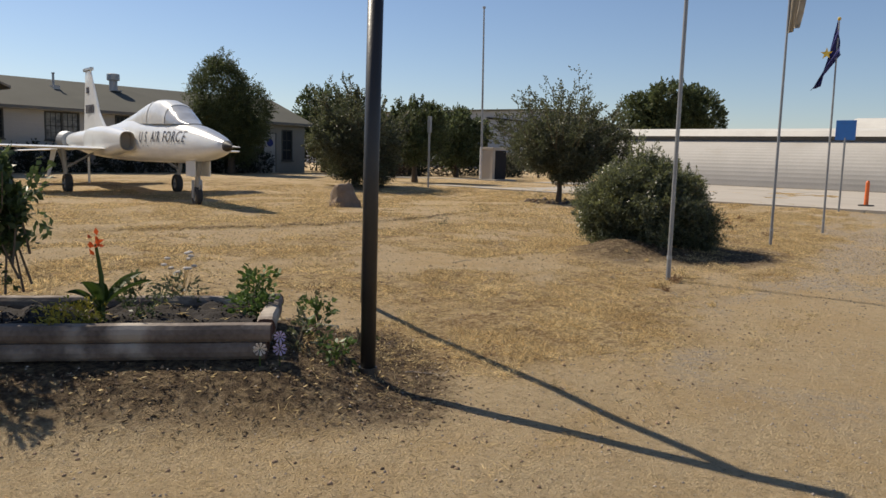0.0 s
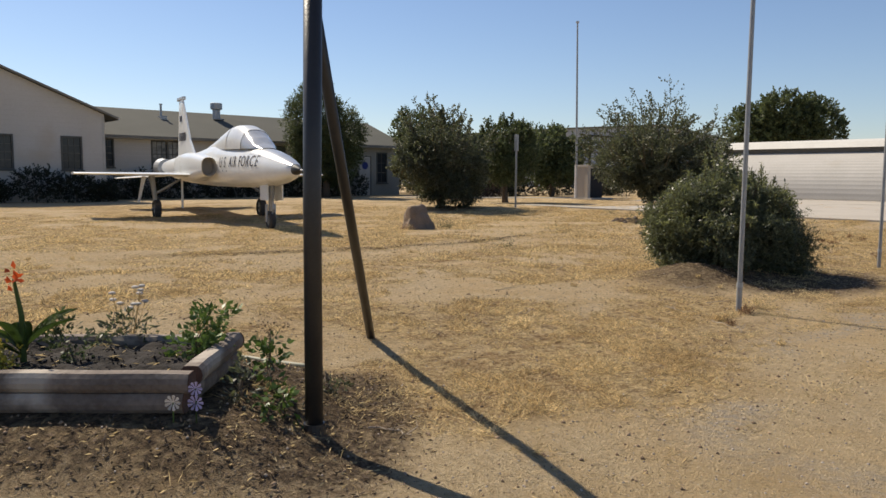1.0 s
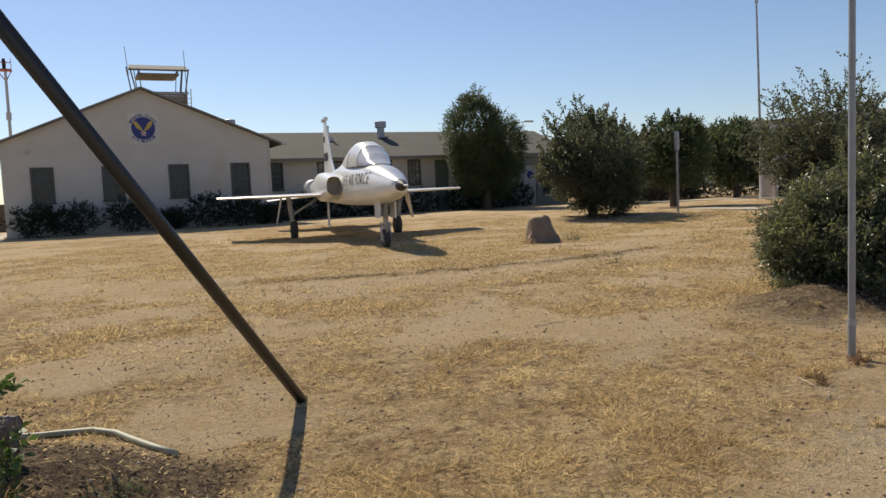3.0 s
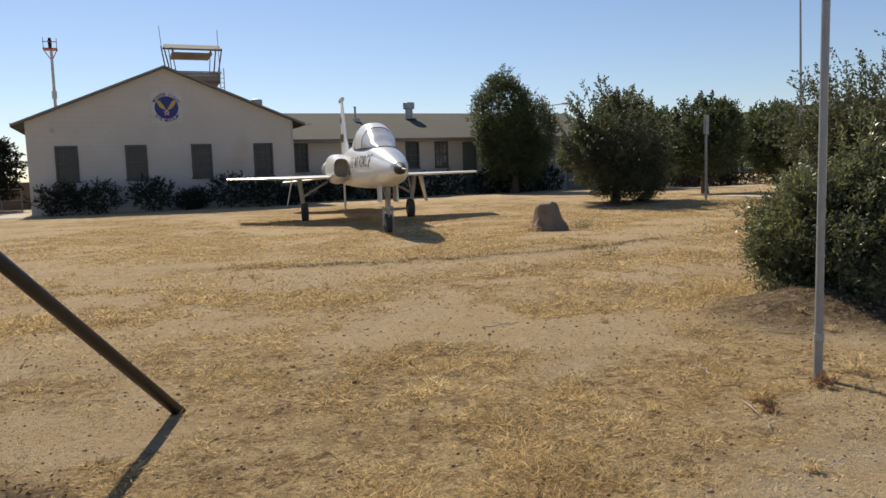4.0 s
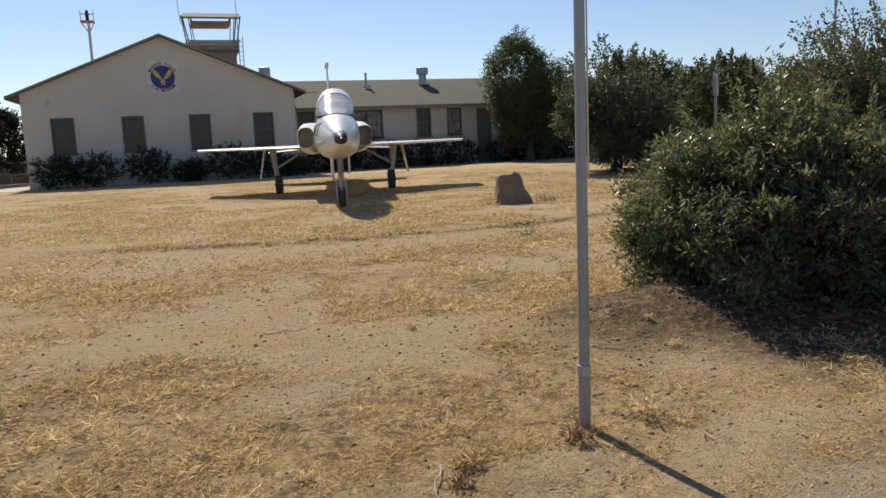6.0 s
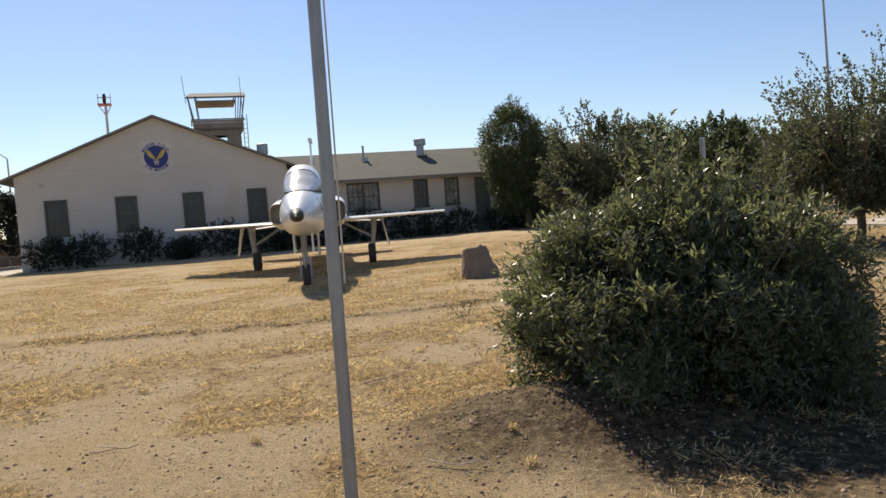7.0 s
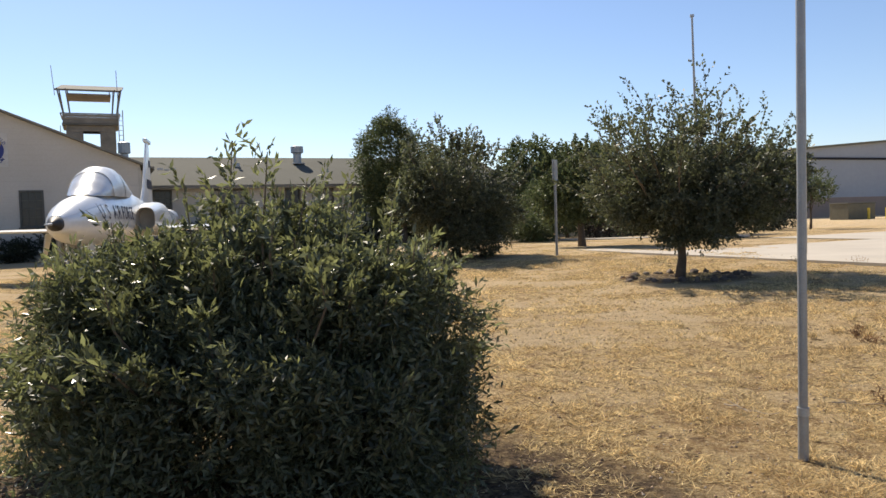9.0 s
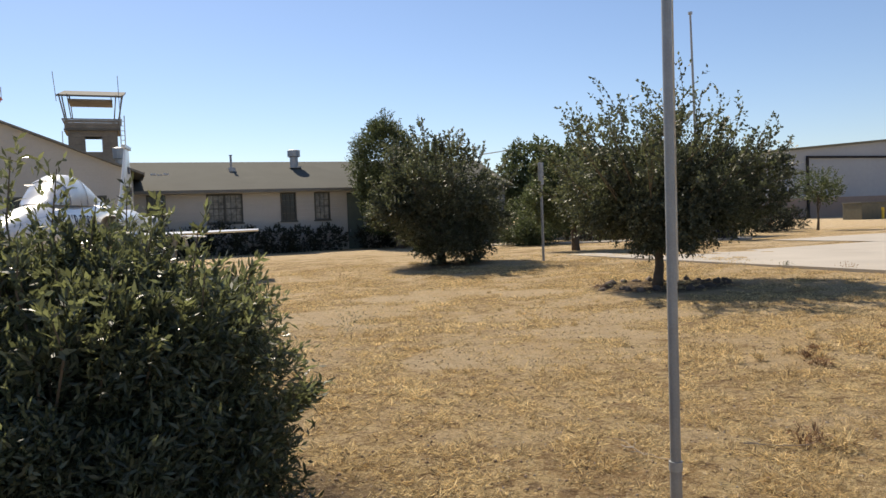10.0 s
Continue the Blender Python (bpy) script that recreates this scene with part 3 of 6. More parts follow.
    coarse = n.new("ShaderNodeBump")
    coarse.inputs["Strength"].default_value, coarse.inputs["Distance"].default_value = 1.0, 0.085
    l.new(hump.outputs[0], coarse.inputs["Height"])
    l.new(coarse.outputs[0], bp.inputs["Normal"])
    l.new(bp.outputs[0], b.inputs["Normal"])


ground_nodes(ground_mat)
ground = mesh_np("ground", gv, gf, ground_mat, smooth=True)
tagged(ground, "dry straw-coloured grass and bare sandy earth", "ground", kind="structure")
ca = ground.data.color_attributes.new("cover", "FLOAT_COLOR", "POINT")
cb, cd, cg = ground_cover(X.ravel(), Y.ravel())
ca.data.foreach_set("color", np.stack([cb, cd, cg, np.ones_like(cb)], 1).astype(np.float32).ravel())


def gz(x, y):
    return float(ground_height(np.array([x]), np.array([y]))[0])


# concrete apron and walkway beyond the grass: slabs with open joints
apron = thing("pavement", pose(0, 0, 0), "pale worn concrete apron in large slabs", "pavement", kind="structure")
rngA = np.random.RandomState(4)
slab_cells = []
for i in range(5):
    for j in range(13):
        slab_cells.append((26.0 + 4.6 * i, 8.0 + 4.6 * (j - 3)))
for k, (x, y) in enumerate(slab_cells):
    if y > 26 or (y > 21 and x < 34):
        continue
    z = 0.155 + rngA.uniform(-0.004, 0.004)
    part("slab", boxed(x, x + 4.585, y, y + 4.585, 0.02, z), M["concrete"], apron)
for k in range(10):
    part("edge_slab", boxed(24.85, 25.985, -4.0 + 2.9 * k, -4.0 + 2.9 * k + 2.88, 0.02, 0.158 + rngA.uniform(-0.004, 0.004)), M["concrete"], apron)
part("bed_course", boxed(26.0, 49.0, -5.8, 21.78, 0.0, 0.142), M["concrete"], apron)
part("bed_course", boxed(35.2, 49.0, 21.782, 26.38, 0.0, 0.142), M["concrete"], apron)
walkway = thing("footpath", pose(0, 0, 0), "narrow pale concrete footpath beside the grass", "footpath", kind="structure")
for i in range(5):
    part("slab", boxed(-0.97, 0.97, -0.6, 0.6, -0.12, 0.0, bevel=0.012), M["concrete"], walkway).matrix_basis = pose(28.6 + 1.62 * i, 35.9 - 1.14 * i, 0.172, 0, 0, -35.1)

# ---- the museum building: gabled hall and long wing ----
building = thing("museum_building", pose(0, 0, 0), "long white painted wooden building with grey felt roof and gabled end", "building")
GY, WY, TH = 38.34, 41.85, 0.18
gw = [(2.12 + 2.713 * k, 2.12 + 2.713 * k + 0.88, 1.5, 2.99) for k in range(4)]
bm = wall_cells(bmesh.new(), 1.1, 12.1, -0.1, 3.9, GY, GY + TH, gw)
prism(bm, [(1.1, GY, 3.9), (12.1, GY, 3.9), (12.1, GY, 4.08), (6.62, GY, 6.28), (1.1, GY, 4.02)], (0, TH, 0))
part("wall", bm, M["plaster"], building)
part("wall", boxed(1.1, 1.28, GY + TH, 62, -0.1, 4.0), M["plaster"], building)
part("wall", boxed(11.92, 12.1, GY + TH, WY + TH, -0.1, 4.0), M["plaster"], building)
ww = [(12.78, 13.62, 1.68, 3.1), (15.46, 17.16, 1.68, 3.1), (19.0, 19.79, 1.68, 3.1), (20.71, 21.52, 1.68, 3.1), (22.42, 23.3, 0.0, 3.05), (28.46, 29.35, 0.0, 2.6), (29.75, 30.6, 0.9, 2.85)]
part("wall", wall_cells(bmesh.new(), 12.1, 26.6, -0.1, 3.22, WY, WY + TH, [w for w in ww if w[0] < 26]), M["plaster"], building)
part("wall", wall_cells(bmesh.new(), 26.6, 31.6, -0.1, 3.22, WY, WY + TH, [w for w in ww if w[0] > 26]), M["shaded_wall"], building, "olive-grey end of the wing, shade put into its colour")
part("wall", boxed(31.42, 31.6, WY + TH, 50.2, -0.1, 3.22), M["plaster"], building)
part("wall", boxed(1.28, 31.6, 50.2, 50.38, -0.1, 3.22), M["plaster"], building)
for w in gw:
    window(building, *w, GY, 3, 4)
for k in (0, 2, 3):
    window(building, *ww[k], WY, 3, 4, pane="curtain_glass" if k == 3 else "glass")
window(building, *ww[1], WY, 3, 4, lights=2, pane="curtain_glass")
window(building, *ww[6], WY, 2, 3)
d = part("door", boxed(22.46, 23.26, WY + 0.05, WY + 0.1, 0.0, 3.0), M["green_door"], building, "dark recessed door")
part("handle", boxed(22.55, 22.58, WY + 0.01, WY + 0.05, 1.0, 1.16), M["galv"], d)
d = part("door", boxed(28.5, 29.31, WY + 0.05, WY + 0.1, 0.0, 2.56), M["trim"], building, "pale grey door")
part("handle", boxed(28.6, 28.63, WY + 0.01, WY + 0.05, 1.0, 1.16), M["galv"], d)
bm = bmesh.new()
bmesh.ops.create_circle(bm, cap_ends=True, radius=0.24, segments=24, matrix=pose(28.9, WY + 0.04, 2.0, 90, 0, 0))
part("door_emblem", bm, M["emblem_blue"], d)


def slope(bm, a, b, c, d, t=0.09):
    """A roof plane through four corners, given thickness."""
    p = [Vector(v) for v in (a, b, c, d)]
    nrm = (p[1] - p[0]).cross(p[3] - p[0]).normalized()
    if nrm.z > 0:
        nrm = -nrm
    return prism(bm, p, nrm * t)


# gabled hall roof with overhanging eaves
ap = 6.36
for s in (-1, 1):
    e = 6.62 + s * 6.0
    part("roof", slope(bmesh.new(), (6.62, GY - 0.28, ap), (e, GY - 0.28, ap - 2.47), (e, 62.3, ap - 2.47), (6.62, 62.3, ap)), M["roof"], building)
    part("bargeboard", prism(bmesh.new(), [(6.62, GY - 0.31, ap + 0.0), (e, GY - 0.31, ap - 2.47), (e, GY - 0.31, ap - 2.56), (6.62, GY - 0.31, ap - 0.09)], (0, 0.028, 0)), M["edge_board"], building)
    part("eave_fascia", boxed(e - 0.02, e + 0.02, GY - 0.28, 62.3 if s < 0 else WY - 0.3, ap - 2.6, ap - 2.44), M["edge_board"], building)
part("corner_board", boxed(12.0, 12.115, GY - 0.015, GY + 0.1, 0, 3.9), M["trim"], building)
# wing roof
part("roof", slope(bmesh.new(), (10.6, 41.25, 3.28), (31.9, 41.25, 3.28), (31.9, 45.9, 4.98), (8.5, 45.9, 4.98)), M["roof"], building)
part("roof", slope(bmesh.new(), (8.5, 45.9, 4.98), (31.9, 45.9, 4.98), (31.9, 50.8, 3.28), (8.5, 50.8, 3.28)), M["roof"], building)
part("eave_fascia", boxed(12.2, 31.9, 41.21, 41.249, 3.14, 3.27), M["edge_board"], building)
part("soffit", boxed(12.1, 31.9, 41.25, WY, 3.12, 3.15), M["trim"], building)


def roof_vent(x, y, z, r, h):
    v = part("roof_vent", tubed([(x, y, z), (x, y, z + h)], r, 14), M["galv"], building)
    part("cowl", tubed([(x, y, z + h * 0.62), (x, y, z + h * 0.62 + 0.03), (x, y, z + h), (x, y, z + h + 0.03)], [r * 1.2, r * 1.55, r * 1.55, r * 1.1], 14), M["galv"], v)
    part("flashing", boxed(x - r * 1.4, x + r * 1.4, y - r * 1.8, y + r * 1.8, z, z + 0.06), M["galv"], v)


roof_vent(20.44, 44.9, 4.55, 0.22, 0.95)
roof_vent(11.74, 45.3, 4.2, 0.19, 1.45)
p = part("flue_pipe", tubed([(17.07, 44.6, 4.5), (17.07, 44.6, 5.2)], 0.06, 10), M["galv"], building)
part("flue_cap", tubed([(17.07, 44.6, 5.2), (17.07, 44.6, 5.24)], 0.09, 10), M["galv"], p)
part("flashing", boxed(16.9, 17.24, 44.2, 44.7, 4.36, 4.56), M["galv"], p)
p = part("security_light", boxed(13.3, 13.5, 41.5, 41.7, 4.0, 4.06), M["galv"], building)
part("lamp_head", boxed(13.0, 13.25, 41.45, 41.75, 4.02, 4.1), M["panel_white"], p)
part("lamp_head", boxed(13.55, 13.8, 41.45, 41.75, 4.02, 4.1), M["panel_white"], p)
part("electric_box", boxed(2.0, 2.12, GY - 0.1, GY - 0.004, 3.52, 3.7), M["trim"], building)
part("down_pipe", tubed([(12.14, 38.6, 3.8), (12.14, 38.6, 0.05)], 0.04, 8), M["trim"], building)

# emblem board on the gable
emblem = thing("emblem_sign", pose(6.63, GY - 0.012, 4.58) @ Matrix.Diagonal((0.87, 1, 0.87, 1)), "round blue and gold winged star emblem on white board", "sign")


def disc(r, y, seg=40):
    bm = bmesh.new()
    bmesh.ops.create_cone(bm, cap_ends=True, segments=seg, radius1=r, radius2=r, depth=0.012, matrix=pose(0, y, 0, 90, 0, 0))
    return bm


part("board", boxed(-0.72, 0.72, -0.02, 0.006, -0.76, 0.78), M["board"], emblem)
part("disc", disc(0.56, -0.03), M["emblem_blue"], emblem)
for s in (-1, 1):
    bm = bmesh.new()
    prism(bm, [(s * 0.03, -0.042, -0.18), (s * 0.1, -0.042, -0.12), (s * 0.3, -0.042, 0.0), (s * 0.42, -0.042, 0.18), (s * 0.46, -0.042, 0.36), (s * 0.3, -0.042, 0.34), (s * 0.16, -0.042, 0.14), (s * 0.05, -0.042, -0.04)], (0, -0.01, 0))
    part("wing", bm, M["emblem_gold"], emblem)
star = []
for k in range(10):
    a, r = math.pi / 2 + k * math.pi / 5, 0.17 if k % 2 == 0 else 0.07
    star.append((math.cos(a) * r, -0.056, -0.26 + math.sin(a) * r))
part("star", prism(bmesh.new(), star, (0, -0.008, 0)), M["panel_white"], emblem)
bm = bmesh.new()
bmesh.ops.create_cone(bm, cap_ends=True, segments=16, radius1=0.05, radius2=0.05, depth=0.008, matrix=pose(0, -0.068, -0.26, 90, 0, 0))
part("star_centre", bm, M["emblem_red"], emblem)


def text_mesh(body, size, extrude=0.004, bold=0.0):
    cu = bpy.data.curves.new("lettering", "FONT")
    cu.body, cu.size, cu.extrude, cu.align_x, cu.align_y = body, size, extrude, "CENTER", "CENTER"
    cu.resolution_u, cu.offset = 3, bold
    o = bpy.data.objects.new("lettering", cu)
    me = bpy.data.meshes.new_from_object(o)
    bpy.data.objects.remove(o)
    return me


def arc_text(body, radius, mid, span, inward, parent):
    for k, ch in enumerate(body):
        if ch == " ":
            continue
        a = mid + (0.5 - (k + 0.5) / len(body)) * span * (1 if not inward else -1)
        me = text_mesh(ch, 0.185, bold=0.004)
        o = link("letter", me, M["emblem_blue"], parent)
        turn = math.degrees(a) - 90 if not inward else math.degrees(a) + 90
        o.matrix_basis = pose(math.cos(a) * radius, -0.03, math.sin(a) * radius, 90, 0, 0) @ pose(0, 0, 0, 0, 0, turn)


arc_text("MINTER FIELD", 0.645, math.pi / 2, 2.3, False, emblem)
arc_text("AIR MUSEUM", 0.65, -math.pi / 2, 1.9, True, emblem)

# ---- observation tower and mast behind the hall ----
tower = thing("observation_tower", pose(10.3, 63.5, 0), "old wooden control tower with open roofed platform", "tower")
for y0, hole in ((-1.5, (-0.55, 0.5, 7.1, 8.15)), (1.4, (-0.95, 0.75, 7.0, 8.3))):
    part("shaft", wall_cells(bmesh.new(), -1.6, 1.5, 0, 8.55, y0, y0 + 0.1, [hole]), M["tower_wood"], tower)
for a in (-1.6, 1.4):
    part("shaft", boxed(a, a + 0.1, -1.398, 1.398, 0, 8.55), M["tower_wood"], tower)
for k in range(7):
    for a, b in ((-1.62, -0.6), (0.55, 1.52)):
        part("boarding", boxed(a, b, -1.535 - 0.006 * (k % 2), -1.504, 6.9 + 0.235 * k, 7.12 + 0.235 * k), M["tower_wood"], tower)
part("floor", boxed(-1.85, 1.75, -1.75, 1.7, 8.55, 8.68), M["tower_roof"], tower)
for k in range(3):
    z = 8.7 + 0.2 * k
    part("parapet", boxed(-1.8, 1.7, -1.7, -1.64, z, z + 0.185), M["tower_wood"], tower)
    part("parapet", boxed(-1.8, 1.7, 1.6, 1.66, z, z + 0.185), M["tower_wood"], tower)
    for a in (-1.8, 1.64):
        part("parapet", boxed(a, a + 0.06, -1.638, 1.598, z, z + 0.185), M["tower_wood"], tower)
for y0 in (-1.74, 1.62):
    part("parapet_rail", boxed(-1.95, 1.85, y0, y0 + 0.09, 9.3, 9.37), M["edge_board"], tower)
for x0 in (-1.95, 1.76):
    part("parapet_rail", boxed(x0, x0 + 0.09, -1.648, 1.618, 9.3, 9.37), M["edge_board"], tower)
for sx in (-1, 1):
    for sy in (-1, 1):
        part("post", tubed([(sx * 1.7 - 0.05, sy * 1.6, 9.36), (sx * 2.02 - 0.05, sy * 1.6, 11.35 + 0.3 * sy)], 0.05, 6), M["edge_board"], tower)
        part("brace", tubed([(sx * 1.35, sy * 1.6, 9.36), (sx * 1.55, sy * 1.6, 11.35 + 0.3 * sy)], 0.035, 6), M["edge_board"], tower)
part("roof", slope(bmesh.new(), (-2.2, -1.85, 10.95), (1.95, -1.85, 10.95), (2.25, 1.85, 11.85), (-1.85, 1.85, 11.85), 0.1), M["tower_roof"], tower)
part("roof_edge", boxed(-2.2, 1.95, -1.89, -1.852, 10.84, 10.96), M["tower_roof"], tower)
part("ceiling_board", boxed(-1.5, 1.3, -1.5, 1.4, 10.62, 10.74), M["tower_wood"], tower)
for x0 in (-1.45, 1.2):
    part("hanger", boxed(x0, x0 + 0.05, -1.45, 1.35, 10.742, 10.95), M["edge_board"], tower)
part("aerial", tubed([(-2.2, -1.8, 10.5), (-2.35, -1.8, 12.5)], 0.025, 5), M["galv"], tower)
part("aerial", tubed([(1.75, -1.6, 9.4), (1.7, -1.6, 12.4)], 0.025, 5), M["galv"], tower)
for x0 in (1.72, 2.0):
    part("ladder_rail", tubed([(x0, -1.5, 6.6), (x0, -1.85, 9.6)], 0.035, 5), M["galv"], tower)
for k in range(8):
    part("rung", tubed([(1.72, -1.55 - 0.035 * k, 6.9 + 0.33 * k), (2.0, -1.55 - 0.035 * k, 6.9 + 0.33 * k)], 0.02, 5), M["galv"], tower)
part("hand_rail", tubed([(-1.95, -1.6, 7.2), (-1.95, -1.6, 8.5)], 0.03, 5), M["galv"], tower)

mast = thing("beacon_mast", pose(-2.4, 118, 0), "tall grey lattice mast with red beacon platform", "mast")
part("pole", tubed([(0, 0, 0), (0.1, 0, 19.4)], [0.24, 0.17], 8), M["galv"], mast)
part("platform", boxed(-0.85, 0.85, -0.85, 0.85, 19.4, 19.56), M["red_paint"], mast)
for sx in (-1, 1):
    part("bracket", tubed([(0.1, 0, 18.0), (sx * 0.8, 0, 19.4)], 0.06, 5), M["red_paint"], mast)
    part("spike", tubed([(sx * 0.8, 0, 19.5), (sx * 0.8, 0, 21.0)], 0.05, 5), M["galv"], mast)
part("railing", boxed(-0.85, 0.85, -0.85, -0.79, 20.3, 20.4), M["red_paint"], mast)
part("beacon", tubed([(0, 0, 19.5), (0, 0, 20.6), (0, 0, 21.0)], [0.2, 0.25, 0.15], 10), M["slate"], mast)
part("junction", tubed([(0.05, 0, 13.0), (0.07, 0, 14.0)], 0.32, 8), M["galv"], mast)

# ---- quonset hut ----
hut = thing("quonset_hut", pose(50.3, 0, 0), "long half-round corrugated iron hut, dusty pale grey", "hut")
R = 4.3
HB = 3.35


def hut_profile(k, r, h):
    a = math.pi * k
    return (-math.cos(a) * r, math.sin(a) ** 0.8 * h)


bm = bmesh.new()
NP, end0, end1 = 92, 28.3, -40.0
prev = None
for i in range(NP + 1):
    u = 1.0 * i / NP
    x, z = hut_profile(u, R + (0.008 if i % 2 else 0.0), HB + (0.008 if i % 2 else 0))
    a, b = bm.verts.new((x, end0, z)), bm.verts.new((x, end1, z))
    if prev:
        bm.faces.new((prev[0], a, b, prev[1]))
    prev = (a, b)
part("shell", bm, M["corrugated"], hut)
bm = bmesh.new()
pts = [hut_profile(i / 30, R - 0.03, HB - 0.03) for i in range(31)]
prism(bm, [(x, end0 - 0.3, z) for x, z in pts], (0, 0.1, 0))
part("end_wall", bm, M["corrugated"], hut)
part("ridge_vent", boxed(-2.35, 2.35, end1, end0 - 0.5, 2.95, 3.3), M["dark_in"], hut, "dark ridge ventilation slot")
bm = bmesh.new()
prism(bm, [(-2.55, end0 + 0.15, 3.2), (-2.2, end0 + 0.15, 3.55), (0, end0 + 0.15, 3.78), (2.2, end0 + 0.15, 3.55), (2.55, end0 + 0.15, 3.2), (0, end0 + 0.15, 3.6)], (0, end1 - end0 - 0.2, 0))
part("ridge_cap", bm, M["hut_cap"], hut)
part("footing", boxed(-R - 0.12, R + 0.12, end1, end0, -0.05, 0.2), M["concrete"], hut)
hut2 = thing("quonset_hut", pose(66, 0, 0), "pale curved hut roof rising behind another hut", "hut")
bm = bmesh.new()
prev = None
for i in range(31):
    x, z = hut_profile(i / 30, 6.0, 5.3)
    a, b = bm.verts.new((x, 17.0, z)), bm.verts.new((x, -45, z))
    if prev:
        bm.faces.new((prev[0], a, b, prev[1]))
    prev = (a, b)
part("shell", bm, M["hut_cap"], hut2)
prism_pts = [hut_profile(i / 30, 5.95, 5.25) for i in range(31)]
part("end_wall", prism(bmesh.new(), [(x, 16.9, z) for x, z in prism_pts], (0, 0.08, 0)), M["hut_cap"], hut2)

# ---- far hangar ----
hangar = thing("hangar", pose(0, 69, 0), "large pale blue-grey metal hangar with brown base", "hangar")
HL, HP, HR = 80.5, 103.2, 126.0
part("wall", prism(bmesh.new(), [(HL, 0, 2.4), (HR, 0, 2.4), (HR, 0, 7.75), (HP, 0, 9.4), (HL, 0, 7.75)], (0, 0.3, 0)), M["hangar"], hangar)
part("plinth", boxed(HL, HR, -0.02, 0.3, 0, 2.4), M["hangar_low"], hangar)
part("wall", boxed(HL, HL + 0.3, 0.3, 45, 0, 7.7), M["hangar"], hangar)
part("wall", boxed(HR - 0.3, HR, 0.3, 45, 0, 7.7), M["hangar"], hangar)
for s, e in ((-1, HL - 0.4), (1, HR + 0.4)):
    part("roof", slope(bmesh.new(), (HP, -0.4, 9.62), (e, -0.4, 7.95), (e, 45, 7.95), (HP, 45, 9.62), 0.25), M["util"], hangar)
part("door_track", boxed(86, HR - 5.5, -0.25, -0.03, 7.05, 7.3), M["slate"], hangar)
for x in (86.1, 103.3, 120.3):
    part("door_post", boxed(x - 0.15, x + 0.15, -0.22, -0.03, 0, 7.05), M["slate"], hangar)

# ---- the jet trainer ----
jet = thing("jet_trainer", pose(9.684, 17.223, 0, 0, 0, -10.4), "white painted twin-engine supersonic jet trainer on display", "aircraft")
# stations: s from the nose, half width, bottom, top, roundness
ST = [(0.0, 0.02, 1.44, 1.48), (0.12, 0.075, 1.385, 1.53), (0.3, 0.14, 1.33, 1.59), (0.7, 0.255, 1.225, 1.7), (1.2, 0.35, 1.14, 1.82),
      (1.8, 0.425, 1.08, 1.93), (2.5, 0.48, 1.04, 2.02), (3.3, 0.51, 1.02, 2.1), (4.2, 0.52, 1.01, 2.14), (5.2, 0.52, 1.0, 2.2), (6.0, 0.52, 1.0, 2.26),
      (7.0, 0.54, 1.0, 2.2), (8.2, 0.57, 1.02, 2.1), (9.4, 0.64, 1.05, 2.02), (10.6, 0.68, 1.1, 1.98), (11.8, 0.64, 1.2, 1.95), (12.8, 0.55, 1.3, 1.9), (13.3, 0.5, 1.36, 1.86)]


def section(s):
    for a, b in zip(ST, ST[1:]):
        if s <= b[0]:
            k = (s - a[0]) / (b[0] - a[0])
            return [p + (q - p) * k for p, q in zip(a, b)][1:]
    return ST[-1][1:]


def skin(s, ang):
    """Point of the fuselage skin; ang 0 is the starboard side, 90 the top."""
    hw, zb, zt = section(s)
    zm = zb + (zt - zb) * 0.46
    c, q = math.cos(ang), math.sin(ang)
    e = 0.86
    x = hw * math.copysign(abs(c) ** e, c)
    h = (zt - zm) if q > 0 else (zm - zb)
    return Vector((x, s, zm + h * math.copysign(abs(q) ** e, q)))


def loft(s_list, a0, a1, n, closed, off=0.0):
    bm = bmesh.new()
    rows = []
    for s in s_list:
        hw, zb, zt = section(s)
        c = Vector((0, s, zb + (zt - zb) * 0.46))
        row = []
        for k in range(n + (0 if closed else 1)):
            p = skin(s, a0 + (a1 - a0) * k / n)
            row.append(bm.verts.new(p + (p - c).normalized() * off))
        rows.append(row)
    for r0, r1 in zip(rows, rows[1:]):
        m = len(r0)
        for k in range(m if closed else m - 1):
            bm.faces.new((r0[k], r0[(k + 1) % m], r1[(k + 1) % m], r1[k]))
    if closed:
        bm.faces.new(rows[0])
        bm.faces.new(list(reversed(rows[-1])))
    bmesh.ops.recalc_face_normals(bm, faces=bm.faces)
    return bm


body_s = [0.28 + 0.2 * k for k in range(66)] + [13.3]
fus = part("fuselage", loft(body_s, 0, 2 * math.pi, 40, True), M["white_paint"], jet, smooth=True)
part("radome_tip", loft([0.0, 0.03, 0.08, 0.14, 0.2, 0.27], 0, 2 * math.pi, 40, True), M["black"], jet, "black nose cone tip", smooth=True)
part("pitot_probe", tubed([(0, -0.02, 1.45), (0, -0.42, 1.44)], [0.022, 0.012], 8), M["galv"], jet)
part("anti_glare_panel", loft([0.3 + 0.15 * k for k in range(16)], radians(38), radians(142), 16, False, 0.004), M["silver"], jet, "silver nose top panel", smooth=True)


